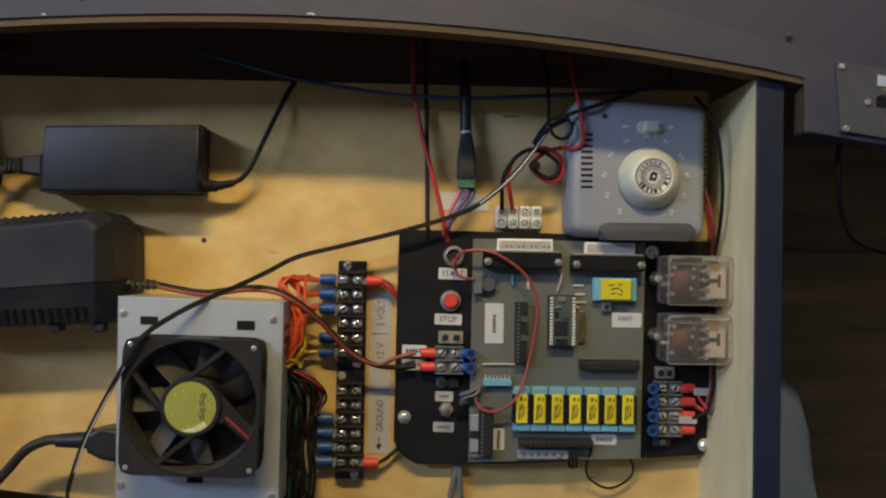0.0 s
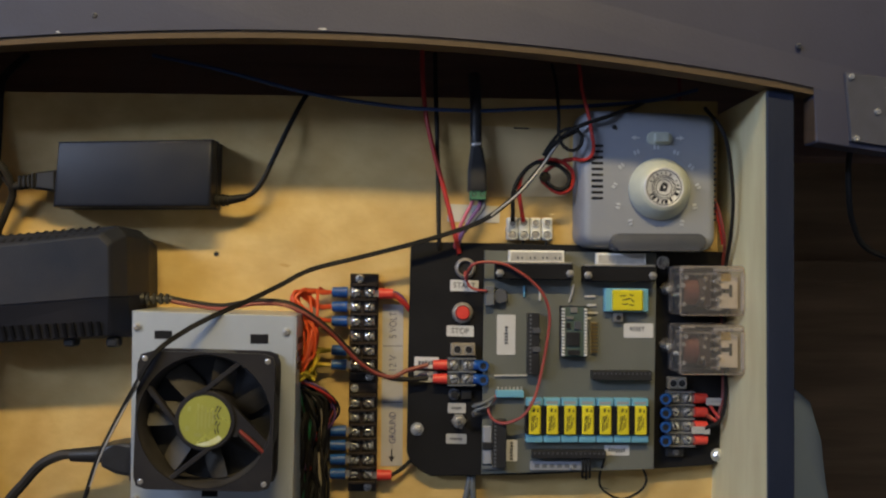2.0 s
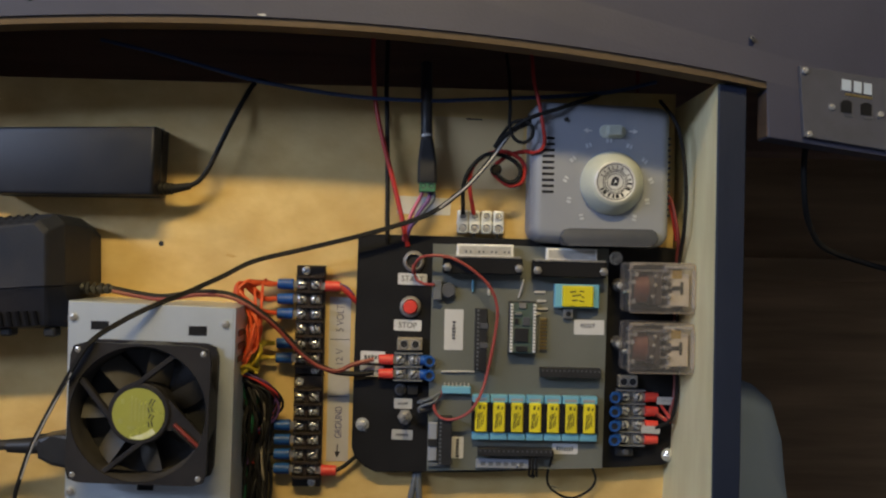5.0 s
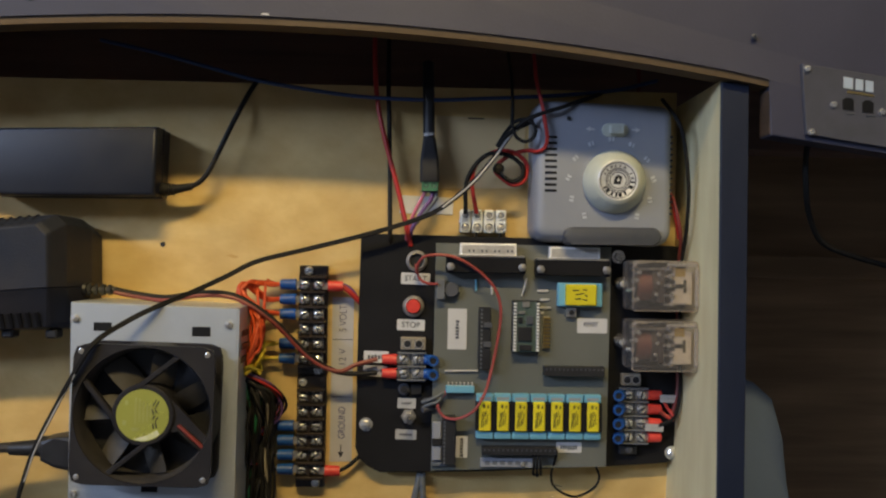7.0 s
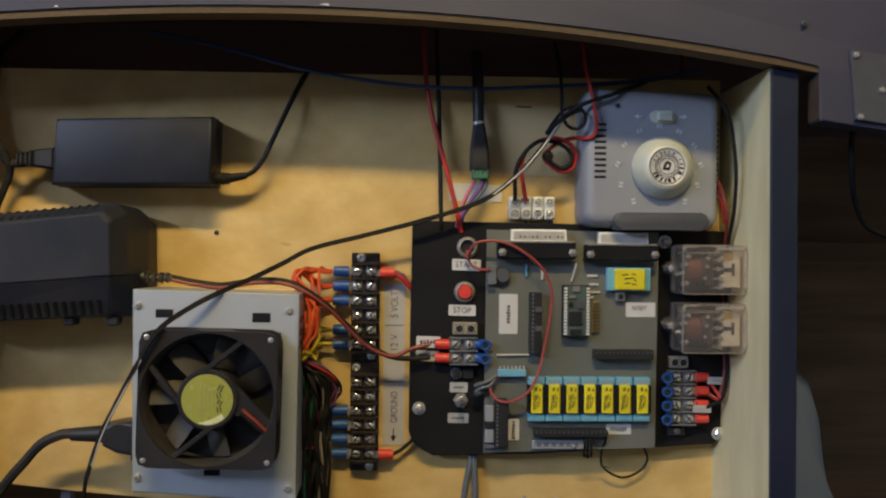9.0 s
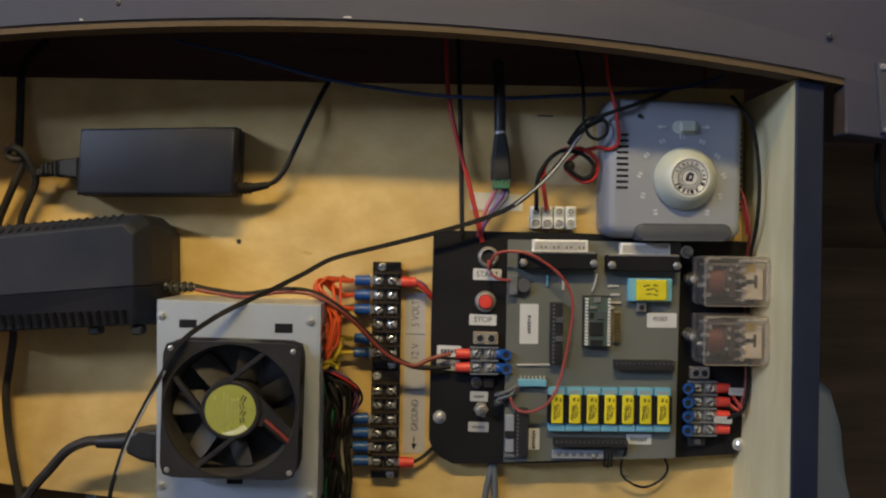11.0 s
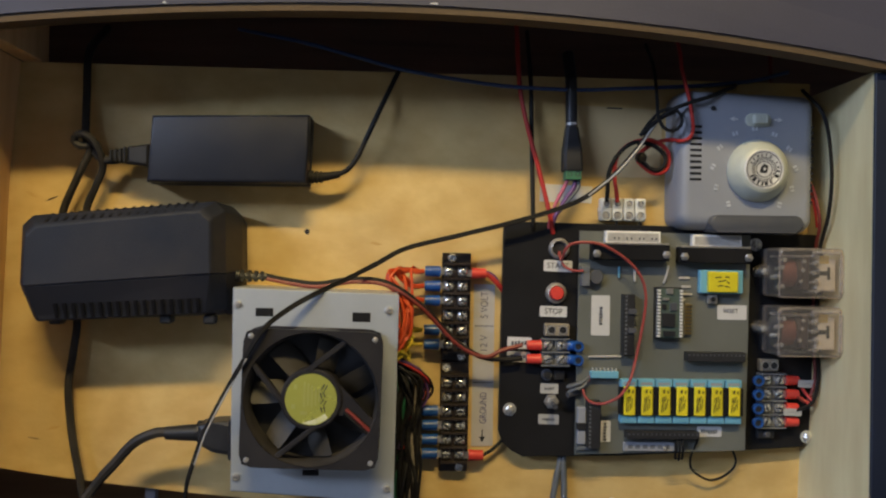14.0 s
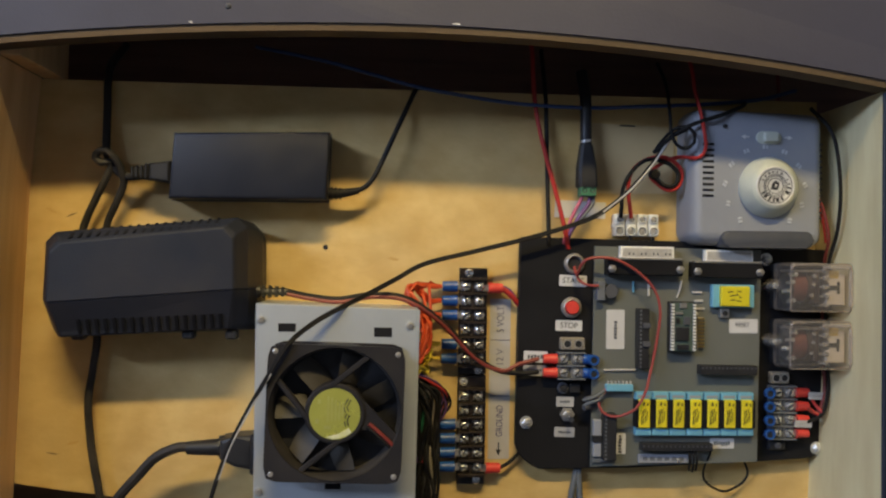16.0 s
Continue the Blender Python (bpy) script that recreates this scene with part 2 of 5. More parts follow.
def part(name, bm, mat, parent=None, label="", smooth=False):
    me = bpy.data.meshes.new(name)
    bmesh.ops.recalc_face_normals(bm, faces=bm.faces)
    if smooth:
        for f in bm.faces:
            f.smooth = True
    bm.to_mesh(me)
    bm.free()
    if smooth:
        me.set_sharp_from_angle(angle=radians(38))
    me.materials.append(mat)
    ob = new(name, me)
    if parent is not None:
        ob.parent = parent
        ob.matrix_parent_inverse = parent.matrix_world.inverted()
    if label:
        ob["label"] = label
    return ob


def thing(name, x, z, h, label, category, group="", kind=""):
    e = new(name)
    e.empty_display_size = 0.01
    e.matrix_world = Matrix.Translation(V(x, z, h))
    return tagged(e, label, category, group, kind)


def box(x0, x1, z0, z1, h0, h1, bevel=0.0, seg=1, bm=None):
    bm = bm or bmesh.new()
    a, b = V(min(x0, x1), min(z0, z1), max(h0, h1)), V(max(x0, x1), max(z0, z1), min(h0, h1))
    vs = bmesh.ops.create_cube(bm, size=1)["verts"]
    for v in vs:
        v.co = Vector((a[i] + (v.co[i] + 0.5) * (b[i] - a[i]) for i in range(3)))
    if bevel:
        es = list({e for v in vs for e in v.link_edges})
        bmesh.ops.bevel(bm, geom=es, offset=bevel / 1000, segments=seg, affect="EDGES", profile=0.5)
    return bm


def prism(outline, h0, h1, bevel=0.0, seg=1, bm=None):
    """A flat shape (x, z points) from h0 out to h1."""
    bm = bm or bmesh.new()
    lo = [bm.verts.new(V(x, z, h0)) for x, z in outline]
    hi = [bm.verts.new(V(x, z, h1)) for x, z in outline]
    n = len(outline)
    bm.faces.new(lo[::-1])
    top = bm.faces.new(hi)
    for i in range(n):
        bm.faces.new((lo[i], lo[(i + 1) % n], hi[(i + 1) % n], hi[i]))
    if bevel:
        bmesh.ops.bevel(bm, geom=list(top.edges), offset=bevel / 1000, segments=seg, affect="EDGES", profile=0.5)
    return bm


def rounded(x0, x1, z0, z1, r, n=5):
    pts = []
    for cx, cz, a in ((x1 - r, z1 - r, 0), (x0 + r, z1 - r, 90), (x0 + r, z0 + r, 180), (x1 - r, z0 + r, 270)):
        for i in range(n + 1):
            t = radians(a + 90 * i / n)
            pts.append((cx + r * math.cos(t), cz + r * math.sin(t)))
    return pts


def lathe(profile, x, z, n=24, bm=None, tilt=None):
    """Turn a profile of (radius, h) about the axis that comes straight out of the board at (x, z)."""
    bm = bm or bmesh.new()
    rings = []
    for r, h in profile:
        if r < 1e-6:
            rings.append([bm.verts.new(V(x, z, h))])
        else:
            rings.append([bm.verts.new(V(x + r * math.cos(2 * math.pi * i / n), z + r * math.sin(2 * math.pi * i / n), h)) for i in range(n)])
    for a, b in zip(rings, rings[1:]):
        for i in range(n):
            j = (i + 1) % n
            if len(a) == 1 and len(b) == 1:
                continue
            if len(a) == 1:
                bm.faces.new((a[0], b[i], b[j]))
            elif len(b) == 1:
                bm.faces.new((a[i], a[j], b[0]))
            else:
                bm.faces.new((a[i], a[j], b[j], b[i]))
    return bm


def spline(points, step=2.5):
    """Smooth way through (x, z, h) points, in millimetres."""
    p = [Vector(q) for q in points]
    p = [2 * p[0] - p[1], *p, 2 * p[-1] - p[-2]]
    out = []
    for i in range(1, len(p) - 2):
        n = max(2, int((p[i + 1] - p[i]).length / step))
        for k in range(n):
            t = k / n
            out.append(0.5 * (2 * p[i] + (p[i + 1] - p[i - 1]) * t + (2 * p[i - 1] - 5 * p[i] + 4 * p[i + 1] - p[i + 2]) * t * t
                              + (3 * p[i] - p[i - 1] - 3 * p[i + 1] + p[i + 2]) * t ** 3))
    out.append(p[-2])
    return out


def tube(points, r, n=8, bm=None, step=2.5, smooth_way=True, wobble=0.0, seed=1):
    bm = bm or bmesh.new()
    way = spline(points, step) if smooth_way else [Vector(q) for q in points]
    if wobble:
        way = [q + Vector((noise.noise(q * 0.03 + Vector((seed, 0, 0))), noise.noise(q * 0.03 + Vector((0, seed, 7))), 0)) * wobble for q in way]
    w = [V(*q) for q in way]
    up = None
    rings = []
    for i, c in enumerate(w):
        d = (w[min(i + 1, len(w) - 1)] - w[max(i - 1, 0)]).normalized()
        if up is None:
            up = d.orthogonal().normalized()
        up = (up - d * up.dot(d)).normalized()
        side = d.cross(up)
        rad = (r[0] + (r[1] - r[0]) * i / max(1, len(w) - 1)) if isinstance(r, tuple) else r
        rings.append([bm.verts.new(c + (up * math.cos(2 * math.pi * k / n) + side * math.sin(2 * math.pi * k / n)) * rad / 1000) for k in range(n)])
    for a, b in zip(rings, rings[1:]):
        for k in range(n):
            bm.faces.new((a[k], a[(k + 1) % n], b[(k + 1) % n], b[k]))
    bm.faces.new(rings[0][::-1])
    bm.faces.new(rings[-1])
    return bm


def text(name, body, x, z, h, size, mat, parent, turn=0.0, squeeze=1.0, label=""):
    """Lettering of the given capital height, centred at (x, z), lying on the surface at h. turn: degrees, anticlockwise."""
    cu = bpy.data.curves.new(name, "FONT")
    cu.body, cu.size, cu.align_x, cu.align_y, cu.extrude = body, size / 1000 * 1.4, "CENTER", "CENTER", 0.00008
    tmp = bpy.data.objects.new(name, cu)
    me = bpy.data.meshes.new_from_object(tmp)
    bpy.data.objects.remove(tmp)
    m = Matrix.Translation(V(x, z, h)) @ Matrix.Rotation(radians(90), 4, "X") @ Matrix.Rotation(radians(turn), 4, "Z") @ Matrix.Diagonal((squeeze, 1, 1, 1))
    me.transform(m)
    me.materials.append(mat)
    ob = new(name, me)
    ob.parent = parent
    ob.matrix_parent_inverse = parent.matrix_world.inverted()
    if label:
        ob["label"] = label
    return ob


def screw(parent, x, z, h, r=3.0, name="screw", mat=None, slot=True, height=1.6, hexed=False):
    """A domed screw head with a cross recess, or a hexagon nut with its stud."""
    if hexed:
        bm = lathe([(r, h), (r, h + height), (r * 0.8, h + height + 0.4), (r * 0.55, h + height + 0.4), (r * 0.5, h + height + 1.6), (0, h + height + 1.9)], x, z, 6)
    else:
        bm = lathe([(r, h), (r, h + height * 0.4), (r * 0.8, h + height * 0.85), (r * 0.4, h + height), (r * 0.28, h + height * 0.5), (0, h + height * 0.45)], x, z, 12)
    return part(name, bm, mat or TIN, parent, smooth=not hexed)

# ---- the box and the bench ----
def edge_z(x):
    """Lower edge of the fascia over the box: a shallow bow."""
    return 147.0 - (2.45e-4 if x > 55 else 2.2e-4) * (x - 55) ** 2


def bottom_z(x):
    """Lower edge of the back board, which droops a little."""
    return -212 + 1.75e-4 * max(0.0, 200 - x) ** 2


xs = [-234 + i * (388 + 234) / 24 for i in range(25)]
bm = prism([(x, bottom_z(x)) for x in xs] + [(388, 123), (-234, 123)], -15, 0)
hole_ring = lathe([(2.0, 0.2), (1.6, 0.4), (1.4, 0.2), (0, 0.15)], 0, 0, 14)
board = tagged(part("wall_back_board", bm, PLY), "pale plywood back board of the wiring box", "wall", kind="structure")
part("pilot_hole", hole_ring, BLACK, board, "small dark drilled hole")
for k, (x, z) in enumerate(((91, -206), (237, -202), (262, -203))):
    screw(board, x, z, 0.2, 2.2)
for k, (x, z, a) in enumerate(((-199.5, -158, 8), (-190, 21, -24), (300, -178, 12))):
    part("scuff", spin(prism([(x - 5, z), (x - 1, z + 0.5), (x + 5, z + 0.1), (x + 1, z - 0.4)], 0.05, 0.25), (x, z), a), DARK_WOOD, board, "faint dark scuff in the wood")

for x, z, w, a in ((52, -8, 6, 12), (-205, 24, 6, 30), (-185, -150, 6, -10)):
    o = [(x + w * math.cos(radians(b)) * (0.7 + 0.3 * math.sin(3 * b)), z + 1.3 * math.sin(radians(b))) for b in range(0, 360, 30)]
    part("wood_stain", spin(prism(o, 0.03, 0.12), (x, z), a), STAIN, board, "faint brown stain in the wood")

side = bmesh.new()
rows = []
for z, xb, xf in ((-330, 379, 391), (-182, 383.5, 391.4), (-83, 387.4, 391.6), (0, 390, 391.4), (60, 391, 391), (114, 391, 390.4)):
    rows.append([side.verts.new(V(x, z, h)) for x, h in ((xb, -15), (xb, 0), (xf, 88), (408.6, 88), (408.6, -15))])
for a, b in zip(rows, rows[1:]):
    for i in range(5):
        side.faces.new((a[i], a[(i + 1) % 5], b[(i + 1) % 5], b[i]))
side.faces.new(rows[0])
side.faces.new(rows[-1][::-1])
wall_r = tagged(part("wall_side", side, PINE_SIDE),
                "cream pine side board of the wiring box", "wall", kind="structure")
part("painted_edge", prism([(391.6, -330), (409.2, -330), (409.2, 113), (390.6, 113)], 88, 90.5, 0.5), NAVY, wall_r, "navy painted front edge")
left = bmesh.new()
rows = []
for z, xi in ((-330, -230), (-160, -226.4), (-60, -224), (31, -221.4), (80, -218), (123.4, -214.6)):
    rows.append([left.verts.new(V(x, z, h)) for x, h in ((xi, 0.2), (xi, 90), (-246, 90), (-246, 0.2))])
for a, b in zip(rows, rows[1:]):
    for i in range(4):
        left.faces.new((a[i], a[(i + 1) % 4], b[(i + 1) % 4], b[i]))
left.faces.new(rows[0])
left.faces.new(rows[-1][::-1])
wall_l = tagged(part("wall_side", left, PINE_WARM),
                "pale brown pine side board of the wiring box", "wall", kind="structure")
part("painted_edge", prism([(-246.5, -330), (-230.4, -330), (-226.8, -160), (-221.8, 31), (-215.4, 122), (-246.5, 122)], 90, 92.4, 0.5), NAVY, wall_l, "navy painted front edge")
bm = box(-214.6, -200.4, 123.6, 200, -15, 73, 0.8)
tagged(part("trim_batten", bm, PINE_WARM), "short pine batten along the side board", "batten", kind="structure")

tagged(part("hanging_strip", prism([(-124, -420), (-116, -420), (-115.6, -190), (-123.8, -190)], -32, -24, 0.6), GREY), "pale grey strip hanging below the back board", "strip", kind="structure")

# fascia: one sheet, cut out over the box and stepping lower beside it
xs = [-900] + [-224 + i * (420 + 224) / 24 for i in range(25)]
low = [(x, edge_z(max(x, -224))) for x in xs]
right = [(421, 77), (504, 66), (900, 14)]
def skew(bm):
    """The fascia stands a little closer to the back board towards the knotted cords."""
    for v in bm.verts:
        v.co.y += 0.006 * min(1.0, max(0.0, (0.055 - v.co.x) / 0.279))
    return bm


bm = skew(prism(low + right + [(900, 460), (-900, 460)], 80.5, 98, 0.8))
fascia = tagged(part("wall_fascia", bm, FASCIA), "charcoal painted plywood fascia of the layout bench", "fascia", kind="structure")
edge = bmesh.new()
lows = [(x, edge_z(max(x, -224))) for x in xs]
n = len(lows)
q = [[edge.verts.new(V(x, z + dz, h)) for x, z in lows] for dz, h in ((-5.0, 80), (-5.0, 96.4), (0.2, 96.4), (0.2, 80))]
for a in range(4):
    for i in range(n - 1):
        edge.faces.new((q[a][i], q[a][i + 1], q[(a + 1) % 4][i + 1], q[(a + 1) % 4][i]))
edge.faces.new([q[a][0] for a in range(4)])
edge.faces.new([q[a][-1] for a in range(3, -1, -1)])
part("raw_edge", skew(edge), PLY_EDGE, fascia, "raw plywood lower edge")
step_edge = box(420.2, 421.2, 78, 109, 81, 97)
part("raw_edge", step_edge, DARK_WOOD, fascia)
for x, z in ((409, 141.4), (-60, 155), (-330, 160)):
    screw(fascia, x, z, 97.9 - 6 * min(1.0, max(0.0, (55 - x) / 279)), 2.0, mat=GREY_DARK)
for x, w in ((90, 6), (-84, 3)):
    part("paint_chip", prism([(x - w / 2, edge_z(x) + 1.0), (x + w / 2, edge_z(x) + 0.5), (x + w / 2 - 1, edge_z(x) + 1.9), (x - w / 3, edge_z(x) + 1.7)], 97.9 - 6 * max(0.0, (55 - x) / 279), 98.25 - 6 * max(0.0, (55 - x) / 279)), PAPER, fascia, "pale chip in the paint")

# under the bench: dark void behind the box, joists; then an unseen room added to bounce light
tagged(part("ceiling", box(-900, 900, 250, 268, -600, 80), BENCH), "dark underside of the bench top", "bench", kind="structure")
tagged(part("joist", box(-900, 900, 95, 250, -150, -112, 1), BENCH), "dark timber joist under the bench", "joist", kind="structure")
tagged(part("joist", box(412, 900, -20, 2, -220, -190, 1), SOOT), "dark timber rail under the bench", "joist", kind="structure")
tagged(part("wall_back", box(-5800, 2600, -1000, 1650, -1300, -1250), ROOM), "unseen wall behind the bench, added for bounce light", "wall", kind="structure")
tagged(part("wall_left", box(-5840, -5800, -1000, 1650, -1300, 4700), ROOM), "unseen side wall, added for bounce light", "wall", kind="structure")
tagged(part("wall_right", box(2600, 2640, -1000, 1650, -1300, 4700), ROOM), "unseen side wall, added for bounce light", "wall", kind="structure")
tagged(part("wall_front", box(-5800, 2600, -1000, 1650, 4700, 4740), ROOM), "unseen wall behind the camera, added for bounce light", "wall", kind="structure")
tagged(part("floor", box(-5840, 2640, -1040, -1000, -1300, 4740), CONCRETE), "grey concrete basement floor", "floor", kind="structure")
tagged(part("ceiling", box(-5840, 2640, 1650, 1690, -1300, 4740), ROOM), "unseen room ceiling, added for bounce light", "ceiling", kind="structure")
tagged(part("bench_skirt", box(-900, -245, -1000, 140, -10, 5), SOOT), "dark board beside the wiring box", "board", kind="structure")
# added board: its blue colour and rounded edges imitate a soft cool glow
bm = prism([(526, -1000), (524, -230), (518, -160), (508, -126), (492, -112), (464, -106), (400, -104), (400, -1000)], -150, -84, 25.0, 8)
tagged(part("glow_board", bm, COOL_GLOW, smooth=True), "added board tinted blue-grey for the cool glow under the bench", "board", kind="structure")
tagged(part("wall_under_bench", box(-900, 900, -1000, 250, -262, -250), SOOT), "dark board closing the space under the bench", "board", kind="structure")

# ---- laptop power brick ----
def power_brick():
    t = thing("power_brick", -53, 58, 0, "satin black laptop power brick on the plywood board", "power adapter")
    out = [(-108.5, 80.5), (3.6, 83.8), (2.4, 34.0), (-111.5, 32.8)]
    bm = prism(out, 0, 33, 2.6, 3)
    part("body", bm, BRICK, t, smooth=True)
    seam = prism([(-109.3, 81.0), (4.3, 84.4), (3.1, 33.4), (-112.2, 32.2)], 15.6, 16.6)
    part("seam", seam, BLACK, t)
    bm = prism([(-112, 60.5), (-112, 44.5), (-127, 46.5), (-127, 58.5)], 11, 27, 1.5)
    bm = prism([(-127, 57.5), (-127, 47.5), (-131, 48), (-131, 57)], 12, 25, 1.0, bm=bm)
    plug = part("mains_plug", bm, BLACK, t)
    part("collar", box(-130, -128.5, 46.5, 58.2, 11.5, 26.5, 0.4), BLACK, plug)
    part("strain_relief", box(-141, -130, 49.4, 55.4, 15.5, 22.5, 0.8), BLACK, plug)
    for i in range(3):
        part("strain_relief", box(-134 - 3.4 * i, -132.2 - 3.4 * i, 47.3 + 0.4 * i, 57.3 - 0.4 * i, 14, 24, 0.6), BLACK, plug)
    bm = tube([(2, 40, 17), (12, 40.2, 17), (25, 42.6, 17)], (4.4, 2.6), 12)
    part("strain_relief", bm, WIRE, t, smooth=True)
    for i in range(3):
        part("strain_rib", tube([(4.2 + 3.2 * i, 40.0, 17), (6.0 + 3.2 * i, 40.0, 17)], 5.0 - 0.3 * i, 12, smooth_way=False), WIRE, t)
    part("output_lead", tube([(22, 42.0, 17), (30, 45.5, 17), (37, 54, 17), (43, 67, 16), (53, 90, 14), (62, 111, 8), (66.5, 122, 1), (69, 128, -14), (71, 131, -50)], 1.9), WIRE, t, smooth=True)
    return t


power_brick()


# ---- charger with vents ----
def charger():
    t = thing("charger", -115, -25, 0, "dusty black vented transformer charger hanging on the board", "charger")
    # section outlines from the board outwards: (h, left, right, top-left z, top-right z, bottom-left z, bottom-right z)
    rings = [(0, -198, -44, -2, 12, -65, -62), (22, -198, -44, 4, 17, -66, -62), (52, -190, -50, 6.3, 18.7, -67.5, -60.5), (63, -184.5, -56, 0.4, 13.2, -67, -59.5), (65.5, -182.5, -58, -2, 10.7, -66, -59)]

    def shell(zone):
        bm = bmesh.new()
        loops = []
        for h, l, r, tl, tr, bl, br in rings:
            sl, sr = -42.3, -31.6
            pts = ([(l, sl), (l + 1, tl - 7), (l + 8, tl), (r - 8, tr), (r - 1, tr - 7), (r, sr)] if zone == "top"
                   else [(l, sl), (r, sr), (r - 1.5, br + 4), (r - 5, br), (l + 6.5, bl), (l + 4.5, bl + 3)])
            loops.append([bm.verts.new(V(x, z, h if zone == "top" else h - (0.8 if z > -45 else 13.0) * (h > 25))) for x, z in pts])
        for a, b in zip(loops, loops[1:]):
            for i in range(len(a)):
                bm.faces.new((a[i], a[(i + 1) % len(a)], b[(i + 1) % len(b)], b[i]))
        bm.faces.new(loops[-1])
        bm.faces.new(loops[0][::-1])
        bmesh.ops.bevel(bm, geom=[e for e in bm.edges], offset=0.0007, segments=1, affect="EDGES")
        return bm
    part("upper_shell", shell("top"), CHARGER, t)
    part("lower_shell", shell("low"), CHARGER, t, "darker lower half of the case")
    def sloped_slot(x, w, pairs):
        bm = bmesh.new()
        a = [bm.verts.new(V(x, z, h)) for z, h in pairs]
        b = [bm.verts.new(V(x + w, z + 0.1 * w, h)) for z, h in pairs]
        bm.faces.new(a)
        bm.faces.new(b[::-1])
        for i in range(4):
            bm.faces.new((a[i], a[(i + 1) % 4], b[(i + 1) % 4], b[i]))
        part("vent_slot", bm, PLATE, t)
    for i in range(17):
        x = -170 + i * 6.1
        z = 6.7 + (x + 180) * 0.105
        sloped_slot(x, 2.0, ((z + 0.3, 50.5), (z - 6.0, 63.4), (z - 7.0, 61.5), (z - 0.8, 49.0)))
    for i in range(17):
        x = -165 + i * 6.0
        z = -64.6 + (x + 180) * 0.055
        sloped_slot(x, 2.2, ((z + 9.6, 58.6), (z - 0.6, 53.2), (z - 0.6, 46), (z + 9.6, 48)))
    for x in (-168, -92, -62):
        part("foot", box(x - 4, x + 4, -67.4 - (x < -150) * 1.6, -61, 36, 48, 1.2), BLACK, t)
    lead = tube([(-52, -33.5, 30), (-44, -33.5, 30)], (5.2, 4.4), 12)
    grom = part("cord_grommet", lead, BLACK, t, smooth=True)
    for i in range(4):
        part("rib", tube([(-43 + i * 4.6, -33.6, 30), (-40.6 + i * 4.6, -33.6, 30)], (4.9 - 0.35 * i, 4.6 - 0.35 * i), 10), BLACK, grom)
    part("core", tube([(-45, -33.6, 30), (-25, -33.8, 29)], 2.6, 8), BLACK, grom)
    return t


charger()


# ---- computer power supply with its cooling fan ----
def power_supply():
    t = thing("power_supply", 14, -110, 0, "galvanised steel computer power supply screwed to the board", "power supply")
    body = prism([(-42.8, -40.8), (69.8, -43.6), (68.6, -187), (-41.8, -179.5)], 0, 63.5, 0.7)
    part("case", body, STEEL, t)
    part("lid_fold", prism([(69.2, -44.2), (70.7, -44.3), (69.5, -186), (68.0, -186)], 52, 63.2), STEEL, t)
    for x0, x1, z0, z1 in ((-27, -15, -54.4, -60.1), (39, 51.4, -56.5, -63.0), (7, 18, -164.5, -168.5)):
        part("slot", box(x0, x1, z0, z1, 60, 63.7), PLATE, t)
    for x, z in ((-38.9, -52.2), (64.1, -55.1), (-38, -170.3), (64.5, -177.5)):
        part("screw_seat", lathe([(3.9, 63.5), (3.6, 63.8), (2.6, 63.7), (0, 63.7)], x, z, 16), STEEL, t, smooth=True)
        screw(t, x, z, 63.6, 2.7)
    for i in range(3):
        part("slot", box(69.3, 70.9, -60 - 9 * i, -64 - 9 * i, 30, 54), BLACK, t)
    part("mains_socket", box(-46, -41, -161, -133, 20, 54, 1), BLACK, t)
    # the yellow foil sticker and round rotor of the fan, its frame, struts and blades
    cx, cz, s = 14.2, -112.6, 45.6
    r_in = 44.3
    tilt = 1.2

    def turned(bm):
        return spin(bm, (cx, cz), tilt)
    bm = bmesh.new()
    nseg = 64
    for h0, h1, corner in ((63.9, 68, True), (68, 84.5, False), (84.5, 88.5, True)):
        outer, inner = [], []
        for i in range(nseg):
            a = 2 * math.pi * i / nseg
            c, sn = math.cos(a), math.sin(a)
            m = max(abs(c), abs(sn))
            sq = s / m
            k = (abs(c) ** 14 + abs(sn) ** 14) ** (-1 / 14) * s
            ro = min(sq, k) if corner else min(k, r_in + 2.6)
            outer.append((cx + ro * c, cz + ro * sn))
            inner.append((cx + r_in * c, cz + r_in * sn))
        vo = [[bm.verts.new(V(x, z, h)) for x, z in outer] for h in (h0, h1)]
        vi = [[bm.verts.new(V(x, z, h)) for x, z in inner] for h in (h0, h1)]
        for i in range(nseg):
            j = (i + 1) % nseg
            bm.faces.new((vo[0][i], vo[0][j], vo[1][j], vo[1][i]))
            bm.faces.new((vi[0][i], vi[0][j], vi[1][j], vi[1][i]))
            bm.faces.new((vo[1][i], vo[1][j], vi[1][j], vi[1][i]))
            bm.faces.new((vo[0][i], vo[0][j], vi[0][j], vi[0][i]))
    fan = part("fan_frame", turned(bm), FAN, t, "dusty black square fan frame")
    for sx in (-1, 1):
        for sz in (-1, 1):
            x, z = cx + sx * 40.6, cz + sz * 40.6
            bm = turned(lathe([(2.0, 87.5), (1.9, 88.7), (1.0, 89.0), (0.6, 88.6), (0, 88.6)], x, z, 12))
            part("screw", bm, TIN, fan, smooth=True)
    part("throat", turned(lathe([(44.0, 88.0), (43.2, 86), (42.2, 80), (42.0, 68)], cx, cz, 56)), FUNNEL, fan, "dust-caked fan throat", smooth=True)
    # the case is closed here; a black disc gives the opening's shade
    part("shade_disc", lathe([(45.2, 64), (0, 64.1)], cx, cz, 40), BLACK, fan, "black disc for the shade in the fan opening")
